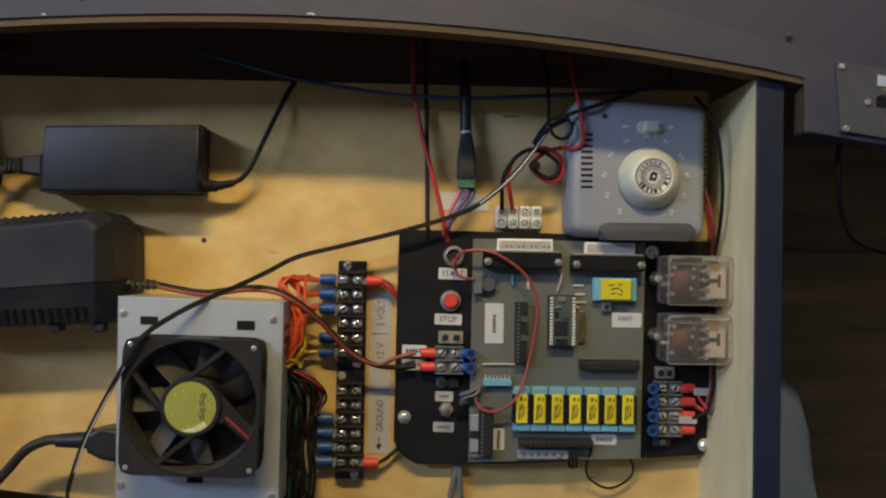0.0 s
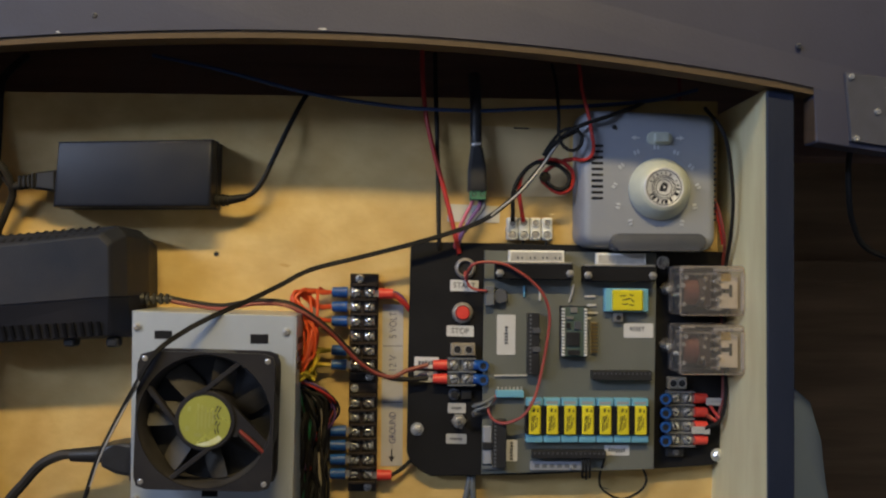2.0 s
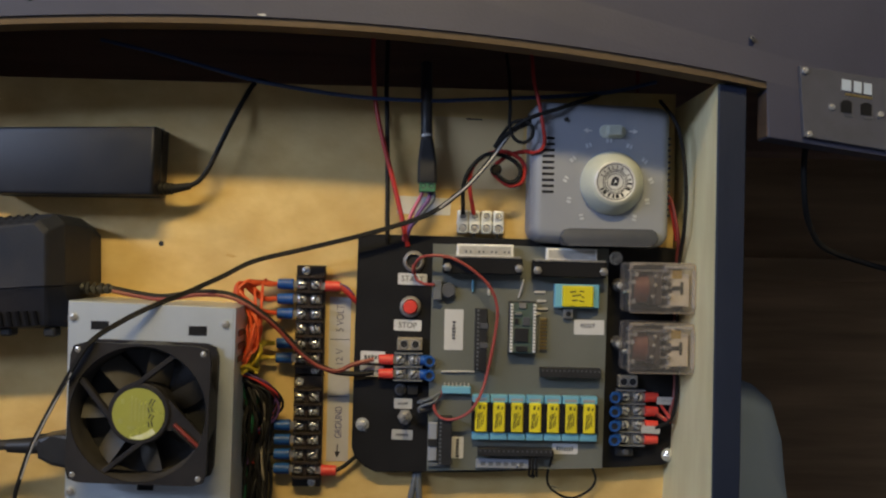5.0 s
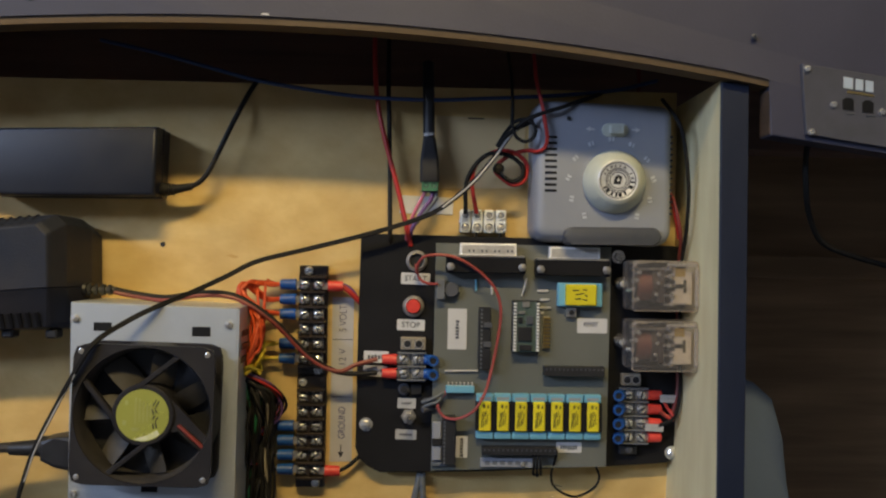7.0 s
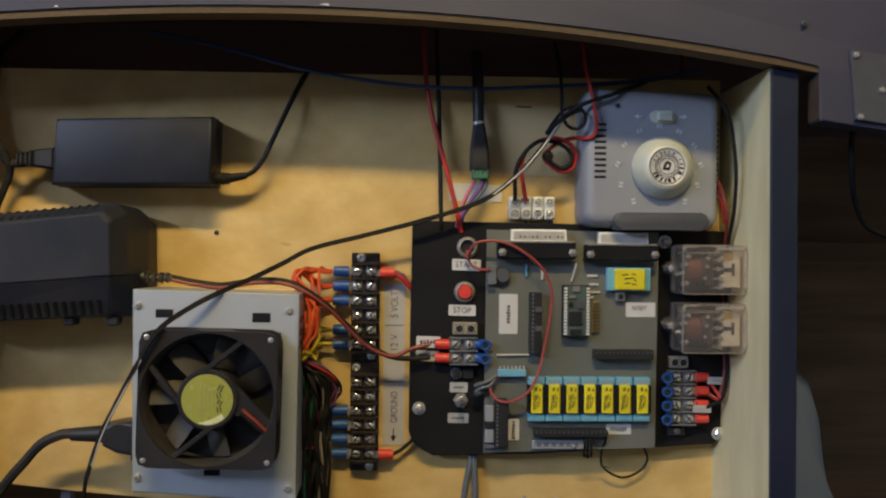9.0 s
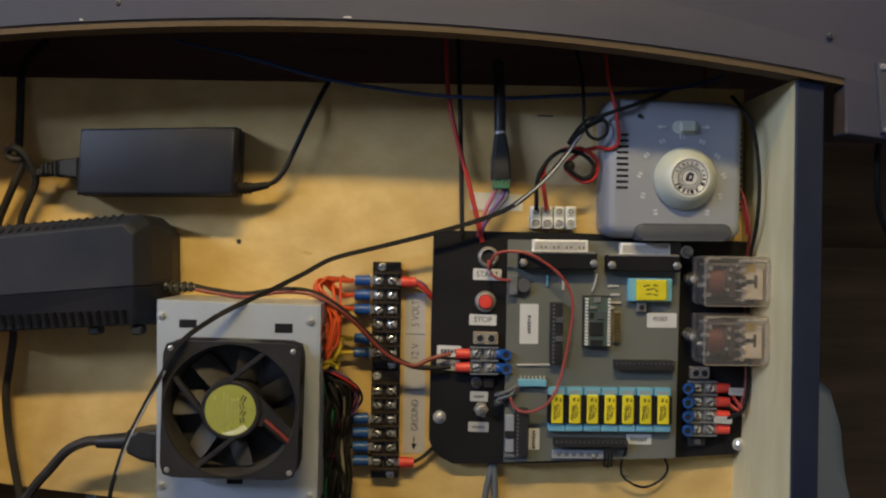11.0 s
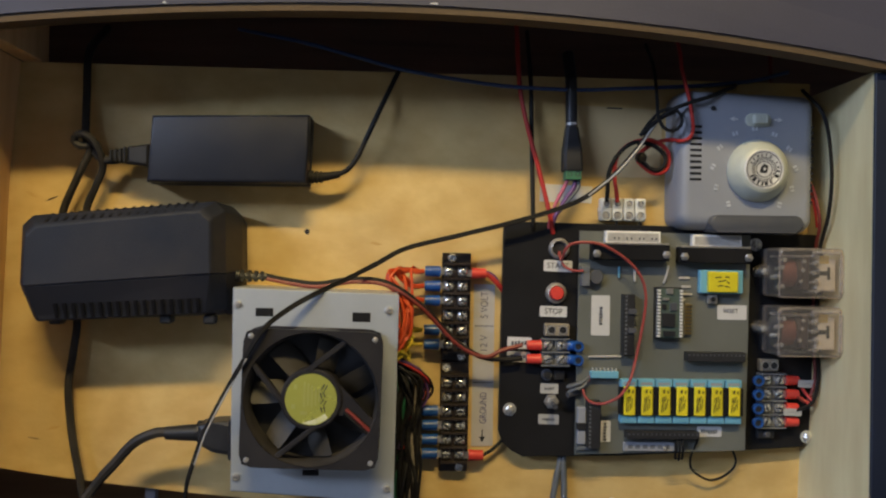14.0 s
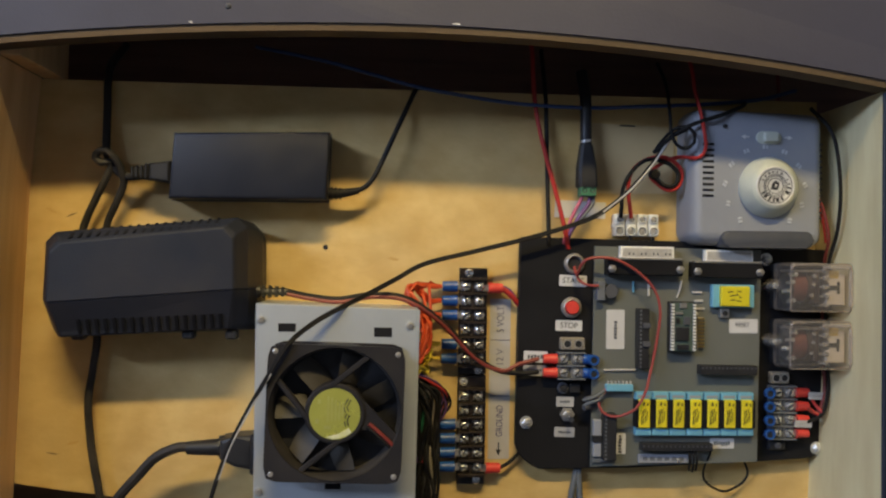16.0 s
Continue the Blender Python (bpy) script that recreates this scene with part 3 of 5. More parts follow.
    part("hub", turned(lathe([(19.5, 66), (20.5, 70), (20.5, 82), (19.6, 83), (0, 83)], cx, cz, 40)), FAN, fan, smooth=True)
    part("motor_boss", turned(lathe([(20.2, 81), (20.2, 86.4), (19.2, 87.2), (0, 87.2)], cx, cz, 40)), FAN, fan, smooth=True)
    st = part("sticker", turned(lathe([(17.0, 87.2), (17.0, 87.45), (0, 87.5)], cx, cz, 40)), STICKER, fan, "round yellow-green foil sticker")
    # highlight at the sticker's lower right, laid on as a paler patch
    pa = [(cx + 16.5 * math.cos(radians(a)), cz + 16.5 * math.sin(radians(a))) for a in range(250, 322, 8)]
    part("painted_shine", turned(prism(pa + [(cx + 9.5, cz - 9), (cx + 3, cz - 13)], 87.4, 87.62)), STICKER_SHINE, st)
    for dx, dz, w, hh in ((-10.5, 8, 2.0, 3), (-11.5, -5, 2.4, 3), (-4.5, 3, 1.1, 17), (-2, 3, 1.1, 15), (0.5, 2, 1.1, 14), (3, 2, 1.1, 12), (5.2, 3, 1.1, 9), (-4.5, -9, 4.5, 2)):
        part("print_bar", turned(box(cx + dx - w / 2, cx + dx + w / 2, cz + dz - hh / 2, cz + dz + hh / 2, 87.4, 87.58)), STICKER_PRINT, st)
    for dz, dx, hh, tip in ((8.0, 0.4, 4.6, 25), (3.0, -0.6, 3.6, -20), (-1.6, 0.2, 3.4, 30), (-6.2, -0.2, 3.8, -15)):
        for off in (-0.9, 1.1):
            part("logo_mark", turned(spin(box(cx + 8.0 + dx + off - 0.38, cx + 8.0 + dx + off + 0.38, cz + dz - hh / 2, cz + dz + hh / 2, 87.4, 87.62), (cx + 8.0 + dx, cz + dz), tip)), BLACK, st)
    # seven swept blades
    for k in range(7):
        bm = bmesh.new()
        grid = []
        for i in range(6):
            q = i / 5
            r = 20 + (r_in - 3.4 - 20) * q
            wide = radians(38 - 20 * q)
            row = []
            for j in range(5):
                a = radians(84 + 51.43 * k) - wide * (1 - j / 4) + radians(3) * (1 - q)
                row.append((cx + r * math.cos(a), cz + r * math.sin(a), 77.0 - 11.5 * (1 - j / 4) ** 1.2 * (1 - 0.35 * q)))
            grid.append(row)
        lo = [[bm.verts.new(V(x, z, h)) for x, z, h in row] for row in grid]
        hi = [[bm.verts.new(V(x, z, h + 1.2)) for x, z, h in row] for row in grid]
        for i in range(5):
            for j in range(4):
                bm.faces.new((lo[i][j], lo[i][j + 1], lo[i + 1][j + 1], lo[i + 1][j]))
                bm.faces.new((hi[i][j], hi[i + 1][j], hi[i + 1][j + 1], hi[i][j + 1]))
        for i in range(5):
            bm.faces.new((lo[i][0], lo[i + 1][0], hi[i + 1][0], hi[i][0]))
            bm.faces.new((lo[i][4], hi[i][4], hi[i + 1][4], lo[i + 1][4]))
        for j in range(4):
            bm.faces.new((lo[0][j], hi[0][j], hi[0][j + 1], lo[0][j + 1]))
            bm.faces.new((lo[5][j], lo[5][j + 1], hi[5][j + 1], hi[5][j]))
        part("blade", bm, BLADE, fan, smooth=True)
    # struts run off the boss as tangents, each a quarter turn on; the fourth is a wide web that carries the lead
    for a in (0, 90, 180):
        c, sn = math.cos(radians(a)), math.sin(radians(a))
        way = [(cx + x * c - z * sn, cz + x * sn + z * c) for x, z in ((-7.0, 17.4), (-4.2, 15.0), (26.4, 40.4), (24.0, 43.2))]
        part("strut", turned(prism(way, 83.0, 87.4, 0.7)), FAN, fan)
    web = [(12.5, 15.6), (17.5, 10.8), (42.0, -13.5), (45.0, -22.0), (41.5, -25.5), (36.0, -19.5), (25.0, -9.5), (16.0, -11.0), (8, 4)]
    part("lead_channel", turned(prism([(cx + x, cz + z) for x, z in web], 82.0, 85.6, 0.6)), FAN, fan)
    part("fan_lead", turned(tube([(cx + 23, cz - 6.0, 86.2), (cx + 32, cz - 13.4, 86.8), (cx + 42.6, cz - 23.0, 86)], 1.35)), DARK_RED, fan, smooth=True)
    part("fan_lead", turned(tube([(cx + 22, cz - 8.0, 86), (cx + 31, cz - 15.8, 86.2), (cx + 41.6, cz - 25.2, 85)], 1.2)), WIRE, fan, smooth=True)
    return t


power_supply()


# ---- mounting plate ----
def plate():
    t = thing("mounting_plate", 270, -75, 0, "black plastic mounting plate with clipped corners on the board", "mounting plate")
    out = [(150.5, 10.6), (300, 9), (393, 4.5), (398, 0), (397, -8)]
    out += [(391.5, -146), (388, -153), (380, -157.5), (340, -160), (240, -165)]
    out += [(166, -166.5), (157, -162), (150.5, -156), (147.5, -148), (148, -60), (149, 8)]
    part("sheet", prism(out, 4, 12, 0.9), PLATE, t)
    for x, z in ((163, 3), (341.6, -3.6), (158, -130), (384, -147)):
        part("spacer", lathe([(4.5, 0), (4.5, 4.2), (0, 4.2)], x, z, 14), BLACK, t)
    for x, z in ((341.6, -3.6), (155.2, -130.8), (383.6, -149.6)):
        part("washer", lathe([(5.0, 12), (5.0, 12.8), (3, 12.9), (0, 12.9)], x, z, 20), CHROME, t, "bright washer", smooth=True)
        screw(t, x, z, 12.8, 3.4, "bolt", CHROME, height=2.2, hexed=True)
    return t


plate()

# ---- screw terminal strips on the board ----
def label_card(name, parent, x0, x1, z0, z1, h, mat=None, tilt=0.0, thick=0.4):
    return part(name, spin(prism(rounded(x0, x1, z0, z1, 0.8, 2), h, h + thick), ((x0 + x1) / 2, (z0 + z1) / 2), tilt), mat or PAPER, parent, "white printed label")


def bars(parent, x0, x1, z0, z1, h, n, mat=None, upright=False, seed=1):
    """Unreadable print: a row of short plain bars."""
    rnd = random.Random(seed)
    for i in range(n):
        if upright:
            a, b = z0 + (z1 - z0) * i / n, z0 + (z1 - z0) * (i + 0.72) / n
            part("print_bar", box(x0 + rnd.uniform(0, 0.25) * (x1 - x0), x1 - rnd.uniform(0, 0.2) * (x1 - x0), a, b, h, h + 0.15), mat or INK, parent)
        else:
            a, b = x0 + (x1 - x0) * i / n, x0 + (x1 - x0) * (i + 0.72) / n
            part("print_bar", box(a, b, z0 + rnd.uniform(0, 0.25) * (z1 - z0), z1 - rnd.uniform(0, 0.2) * (z1 - z0), h, h + 0.15), mat or INK, parent)


def lug(parent, x, z, h, side, mat, reach=11.5, r=4.3, tongue=6.6):
    """A crimped spade lug: coloured sleeve and tinned tongue. side -1: the sleeve points to the left."""
    a, b = x + side * tongue, x + side * (tongue + reach)
    o = part("spade_lug", tube([(a, z, h), (a + side * 2, z, h), (b - side * 3, z, h), (b, z, h)], (r, r * 0.86), 10, smooth_way=False), mat, parent, smooth=True)
    part("tongue", box(x - side * 2, a + side * 1.0, z - 2.6, z + 2.6, h - 0.6, h + 0.6, 0.2), TIN, o)
    return o


def bent_lug(parent, x, z, h, side, mat, reach):
    """A lug whose sleeve is bent up from the block, so that its open end faces outwards."""
    a = x + side * 4.4
    b = a + side * reach
    o = part("spade_lug", tube([(a, z, h), (b - side * 2.6, z, h + 0.8), (b, z, h + 3.6), (b + side * 0.6, z, h + 7.4)], (3.8, 3.9), 12), mat, parent, "blue nylon lug bent up", smooth=True)
    part("rim", lathe([(3.9, h + 6.6), (4.2, h + 7.6), (3.7, h + 8.4), (2.5, h + 8.2), (2.2, h + 6.8)], b + side * 0.6, z, 14), mat, o, smooth=True)
    part("bore", lathe([(2.4, h + 7.6), (0, h + 7.5)], b + side * 0.6, z, 12), BLACK, o)
    part("tongue", box(x - side * 2, a + side, z - 2.6, z + 2.6, h - 0.4, h + 0.6, 0.2), TIN, o)
    return o


def barrier_strip(z_rows, z_top, z_bot, mounts, left, right):
    t = thing("terminal_strip", 113.5, (z_top + z_bot) / 2, 0, "dark bakelite screw terminal strip with nickel screws", "terminal strip", "terminal strips")
    part("base", box(103.2, 124.6, z_bot, z_top, 0, 6.5, 0.6), BAKELITE, t)
    zs = [z_rows[0] + 5.5] + [(a + b) / 2 for a, b in zip(z_rows, z_rows[1:])] + [z_rows[-1] - 5.5]
    for z in zs:
        part("barrier", box(104, 123.8, z - 1.1, z + 1.1, 6.3, 14.5, 0.4), BAKELITE, t)
    part("spine", box(111.6, 114.4, zs[-1], zs[0], 6.3, 11.2, 0.3), BAKELITE, t)
    for i, z in enumerate(z_rows):
        for j, x in enumerate((108.0, 118.2)):
            part("contact", box(x - 4, x + 4, z - 3.6, z + 3.6, 6.4, 7.4, 0.2), TIN, t)
            s = lathe([(3.9, 9.0), (3.9, 10.4), (3.0, 11.8), (1.4, 12.4), (1.0, 11.6), (0, 11.5)], x, z, 14)
            part("screw", s, CHROME, t, smooth=True)
            part("slot", spin(box(x - 3.3, x + 3.3, z - 0.45, z + 0.45, 11.2, 12.5), (x, z), 37 * ((i * 2 + j) % 5)), BLACK, t)
    for x, z in mounts:
        screw(t, x, z, 6.5, 3.6, "mounting_screw", CHROME, height=2.4)
    for i in left:
        lug(t, 108, z_rows[i], 8.6, -1, BLUE_LUG)
    for i in right:
        lug(t, 118.5, z_rows[i] - 1, 8.6, 1, RED_LUG, 11)
    return t


UP = [-28.2 - 11.0 * i for i in range(6)]
LO = [-111.7 - 10.72 * i for i in range(6)]
barrier_strip(UP, -14.0, -95.5, [(110.5, -18), (118.5, -92)], (0, 1, 2, 4, 5), (0,))
barrier_strip(LO, -96.0, -179.2, [(107.5, -101), (118, -175.5)], (2, 3, 4, 5), (5,))


def voltage_card():
    t = thing("paper_label", 135.8, -100, 0, "white paper strip with handwritten voltages beside the terminals", "label")
    part("paper", prism([(127.7, -37.5), (143.8, -37.8), (144.2, -161), (127.6, -161.4)], 0.1, 0.6), STRIP_PAPER, t)
    for z in (-69.5, -112.6):
        part("rule", box(128.5, 143.5, z - 0.25, z + 0.25, 0.55, 0.75), INK, t)
    text("handwriting", "5 VOLT", 136.2, -53.5, 0.65, 5.6, PEN, t, 90, 0.8)
    text("handwriting", "12 V", 136.2, -83.0, 0.65, 5.6, PEN, t, 90, 0.9)
    text("handwriting", "GROUND", 136.5, -132, 0.65, 5.2, BLUE_INK, t, 90, 0.76)
    part("arrow", tube([(136, -148.5, 0.8), (135.8, -156.5, 0.8)], 0.45, 6, smooth_way=False), INK, t)
    part("arrow", prism([(133.6, -154), (138.2, -154), (135.8, -158.5)], 0.6, 0.8), INK, t)
    return t


voltage_card()


# ---- push buttons, switches and terminals on the plate ----
def push_button(x, z, label, cap):
    t = thing("push_button", x, z, 12, label, "push button", "buttons on the plate")
    part("bezel", lathe([(8.0, 12), (8.0, 13.2), (7.0, 15.2), (5.9, 15.8), (5.4, 15.0), (5.2, 13)], x, z, 28), BEZEL, t, smooth=True)
    if cap is BLACK:
        part("cap", lathe([(5.4, 12.2), (5.2, 13.4), (3.4, 13.2), (0, 13.0)], x, z, 24), BLACK, t, smooth=True)
    else:
        part("cap", lathe([(5.3, 12.2), (5.2, 17.4), (4.6, 18.2), (0, 18.5)], x, z, 24), cap, t, "red plastic cap", smooth=True)
    return t


push_button(190.6, -9.3, "black push button with a bright ring on the plate", BLACK)
push_button(188.8, -43.0, "red push button with a grey bezel on the plate", RED_LUG)


def plate_labels():
    for k, (x0, x1, z0, z1, word, tilt) in enumerate(((179.2, 200.8, -26.8, -18.2, "START", 1.5), (176.8, 197.4, -61.0, -52.8, "STOP", 1.0))):
        t = thing("word_label", (x0 + x1) / 2, (z0 + z1) / 2, 12, "white printed label stuck below a push button", "label", "labels on the plate")
        label_card("card", t, x0, x1, z0, z1, 12.1, None, tilt)
        text("word", word, (x0 + x1) / 2, (z0 + z1) / 2, 12.65, 4.3, INK, t, -tilt, 0.95)
    for k, (x0, x1, z0, z1, n) in enumerate(((152.6, 171, -85.2, -76.6, 3), (152.4, 170, -95.4, -87.4, 3), (178.2, 191.8, -118.8, -111.2, 4),
                                            (177.0, 192.6, -141.8, -134.4, 4), (371.6, 388.4, -110.6, -105.0, 5), (360.6, 374.4, -131.8, -126.4, 4))):
        h = 22.7 if k > 3 else 12.1
        t = thing("word_label", (x0 + x1) / 2, (z0 + z1) / 2, 12, "small white printed label stuck on the plate", "label", "labels on the plate")
        label_card("card", t, x0, x1, z0, z1, h, PAPER if k == 0 else GREY_PAPER, 1.5)
        bars(t, x0 + 3, x1 - 3, z0 + 2.6, z1 - 2.6, h + 0.42, n + 2, GREY_DARK, seed=k + 3)


plate_labels()


def tan_terminal(x0, x1, z0, z1):
    t = thing("terminal_block", (x0 + x1) / 2, (z0 + z1) / 2, 12, "small tan two-hole terminal block on the plate", "terminal block", "small terminal blocks")
    part("body", box(x0, x1, z0, z1, 12, 19, 0.8), TAN_PLASTIC, t)
    for x in (x0 + (x1 - x0) * 0.27, x0 + (x1 - x0) * 0.73):
        part("collar", lathe([(3.5, 18.8), (3.4, 19.5), (2.6, 19.5), (2.5, 18.8)], x, (z0 + z1) / 2, 16), TIN, t, smooth=True)
        part("hole", lathe([(2.6, 19.1), (1.4, 19.2), (0, 19.1)], x, (z0 + z1) / 2, 14), BLACK, t)
    return t


tan_terminal(179.8, 198.4, -75.0, -65.6)
tan_terminal(344.2, 358.4, -99.3, -90.2)


def lug_terminal(x0, x1, rows, pitch, xs_, left_lugs, right_lugs, name_label):
    z0, z1 = rows[-1] - pitch / 2, rows[0] + pitch / 2
    t = thing("terminal_block", (x0 + x1) / 2, (z0 + z1) / 2, 12, name_label, "terminal block", "lug terminals")
    part("base", box(x0, x1, z0, z1, 12, 16.5, 0.5), BLOCK, t)
    for z in [rows[0] + pitch / 2 - 0.6] + [(a + b) / 2 for a, b in zip(rows, rows[1:])] + [z0 + 0.6]:
        part("barrier", box(x0, x1, z - 0.6, z + 0.6, 16, 21, 0.2), BLOCK, t)
    for z in rows:
        for x in xs_:
            part("contact", box(x - 4.2, x + 4.2, z - 3.6, z + 3.6, 16.4, 17.2, 0.2), TIN, t)
            part("screw", lathe([(3.7, 17.6), (3.7, 18.8), (2.8, 20.2), (1.2, 20.7), (0.9, 20), (0, 20)], x, z, 14), CHROME, t, smooth=True)
            part("slot", spin(box(x - 3.0, x + 3.0, z - 0.4, z + 0.4, 19.7, 20.8), (x, z), 30 + 50 * x + 31 * z), BLACK, t)
        for mat, side, x in ((left_lugs, -1, xs_[0] - 0.5), (right_lugs, 1, xs_[-1] + 0.5)):
            if mat is BLUE_LUG:
                bent_lug(t, x, z, 18.2, side, mat, 6.0 if side > 0 else 3.4)
            else:
                lug(t, x, z, 18.5, side, mat, 10.5 if side < 0 else 9.5, 4.0, 4.6)
    return t


lug_terminal(177.6, 198.8, [-81.8, -92.2], 10.4, (182.2, 192.4), RED_LUG, BLUE_LUG, "grey lug terminal with red and blue lugs on the plate")
lug_terminal(343.5, 364.0, [-105.8, -116.2, -126.6, -137.0], 10.4, (349.2, 358.8), BLUE_LUG, RED_LUG, "grey four-way lug terminal with blue and red lugs on the plate")
for x, z in ((350.5, -146.8),):
    t = thing("bracket", x, z, 12, "dark mounting bracket below a terminal block on the plate", "bracket")
    part("foot", box(x - 7, x + 6, z - 3.4, z + 3, 12, 17, 0.6), BLACK, t)
    screw(t, x, z, 17, 2.6, mat=GREY_DARK)


def toggle_switch(x, z):
    t = thing("toggle_switch", x, z, 12, "small toggle switch with a nickel nut on the plate", "switch")
    part("nut", lathe([(5.6, 12), (5.6, 14.2), (4.2, 14.4), (3.6, 14.4), (3.4, 18), (2.2, 18.2), (0, 18)], x, z, 6), TIN, t)
    part("lever", tube([(x, z, 17), (x + 0.9, z - 2.2, 25)], (1.4, 2.0), 10, smooth_way=False), GREY_DARK, t, smooth=True)
    return t


toggle_switch(186.6, -124.5)
t = thing("push_button", 183.0, -104.4, 12, "tiny black push button on the plate", "push button", "buttons on the plate")
part("bezel", lathe([(4.4, 12), (4.4, 14.5), (3.6, 15.5), (2.8, 15.2)], 183.0, -104.4, 18), GREY_DARK, t, smooth=True)
part("cap", lathe([(2.8, 13), (2.6, 17), (0, 17.3)], 183.0, -104.4, 16), BLACK, t, smooth=True)
t = thing("nut_row", 190, -104.4, 12, "dark square nut block beside a button", "bracket")
part("block", box(188, 196, -108, -101, 12, 15.5, 0.5), BLACK, t)


# ---- circuit board ----
def circuit_board():
    t = thing("circuit_board", 269, -80, 12, "grey-green circuit board full of sockets on the black plate", "circuit board")
    part("board", prism([(204.6, 4.2), (334.7, 3.4), (332.8, -158.8), (203.5, -162.8)], 18, 20, 0.2), PCB, t)
    for x, z in ((209, -2), (330, -3), (208, -157), (328, -154)):
        part("standoff", lathe([(3, 12), (3, 18), (0, 18)], x, z, 10), TIN, t)
    for x0, x1, z0, z1, bx0, bx1, bz0, bz1, teeth in ((221.6, 263.4, -5.2, 4.4, 212.0, 269.6, -17.4, -5.2, True), (286.8, 324.6, -6.6, 2.8, 277.4, 331.2, -18.4, -6.6, False)):
        c = part("plug_socket", box(bx0, bx1, bz0, bz1, 20, 31, 0.7), PLATE, t, "black right-angle connector")
        bm = prism([(x0, z0), (x1, z0), (x1 - 0.4, z1), (x0 + 0.4, z1)], 24.0, 29.4, 0.7, 2)
        part("shell", bm, SILVER, c, "bright metal connector shell")
        part("recess", prism([(x0 + 1.8, z0 + 1.7), (x1 - 1.8, z0 + 1.7), (x1 - 2.2, z1 - 1.6), (x0 + 2.2, z1 - 1.6)], 29.2, 29.6), SHELL_FLOOR, c)
        part("flange", box(bx0 + 1, bx1 - 1, bz1 - 0.6, bz1 + 1.0, 20, 32, 0.3), TIN, c)
        if teeth:
            for i in range(12):
                x = x0 + 3.4 + i * 3.1
                part("contact", box(x, x + 1.2, z0 + 3.2, z0 + 4.8, 29.5, 29.8), GREY_DARK if i % 3 else TIN, c)
        else:
            part("lip", box(x0 + 2, x1 - 2, z0 - 0.2, z0 + 0.7, 28.8, 29.6), BLACK, c)
        for x in (bx0 + 3.2, bx1 - 2.4):
            screw(c, x, bz0 + 4.6, 31, 3.1, "jack_screw", TIN, hexed=True)
    # pin sockets
    def pin_socket(x0, x1, z0, z1, n, upright):
        o = part("pin_socket", box(x0, x1, z0, z1, 20, 28.5, 0.4), BLACK, t, "black pin socket")
        for i in range(n):
            if upright:
                z = z1 + (z0 - z1) * (i + 0.5) / n
                part("pin_hole", box(x0 + 1.2, x0 + 2.6, z - 0.7, z + 0.7, 28.3, 28.75), BLOCK, o)
            else:
                x = x0 + (x1 - x0) * (i + 0.5) / n
                part("pin_hole", box(x - 0.7, x + 0.7, z1 - 2.6, z1 - 1.2, 28.3, 28.75), GREY_DARK, o)
        return o
    s1 = pin_socket(236.6, 245.2, -87.6, -42.4, 15, True)
    for z0, z1 in ((-57, -53), (-71, -67)):
        part("chip", box(240, 246, z0, z1, 28.4, 30, 0.3), GREY_DARK, s1)
    pin_socket(284.8, 329.2, -91.6, -84.6, 14, False)
    pin_socket(240.4, 295.0, -149.2, -143.6, 16, False)
    pin_socket(211.0, 221.0, -156.4, -121.5, 12, True)
    # controller module
    mod = part("controller_module", box(263.0, 278.6, -74.2, -37.6, 27, 28.6, 0.2), GREEN_PCB, t, "small dark green plug-in module")
    for i in range(15):
        z = -39.2 - i * 2.4
        for x in (262.8, 279.4):
            part("pin", box(x - 1.1, x + 1.1, z - 0.75, z + 0.75, 22, 30, 0.2), SILVER, mod)
    part("carrier", box(261.2, 280.8, -75, -36.8, 20, 26, 0.3), BLACK, mod)
    for x0, x1, z0, z1, m in ((265, 275, -66, -56, BLACK), (268, 273, -41.5, -37.6, TIN), (265, 268, -53, -49, BLACK), (271, 276, -54, -48, GREY_DARK), (266, 275, -72.8, -69, BLACK), (265, 270, -46.5, -44.5, TIN)):
        part("chip", box(x0, x1, z0, z1, 28.5, 30.2, 0.2), m, mod)
    # one relay lying across
    so = part("relay_socket", box(294.2, 327.2, -41.0, -23.4, 20, 26, 0.8), CYAN, t, "pale blue relay socket")
    r = part("relay", box(299.6, 322.2, -40.0, -24.4, 24, 29.4, 0.8), YELLOW, so, "yellow relay with black print")
    for q, (dx, dz, w, tip) in enumerate(((-4, 3.2, 4.6, -8), (2.6, 3.6, 3.2, 6), (-1.2, 0.6, 6.4, -10), (3.4, -0.6, 2.2, 40), (-2.4, -3.0, 4.2, -6), (2.6, -3.6, 3.6, 8))):
        part("print_bar", spin(box(311 + dx - w / 2, 311 + dx + w / 2, -32.4 + dz, -31.6 + dz, 29.3, 29.52), (311 + dx, -32 + dz), tip), INK, r)
    # row of seven relays
    for k in range(7):
        x = 242.1 + 13.15 * k
        so = part("relay_socket", box(x - 5.9, x + 5.9, -137.6, -105.4, 20, 23.5, 0.4), CYAN, t, "pale blue relay socket")
        for z0, z1 in ((-111.0, -105.2), (-138.0, -132.0)):
            part("socket_end", box(x - 6.2, x + 6.2, z0, z1, 20, 26.5, 0.6), CYAN, so)
            part("notch", box(x - 4.4, x + 4.4, (z0 + z1) / 2 - 1.4, (z0 + z1) / 2 + 0.6, 26.3, 26.75, 0.2), GREY if z0 > -120 else CYAN, so)
        # black filler that puts the shade between neighbouring relays into colour
        part("gap_shade", box(x - 6.55, x + 6.55, -131.6, -111.2, 20.5, 28.4, 0.2), PLATE, so)
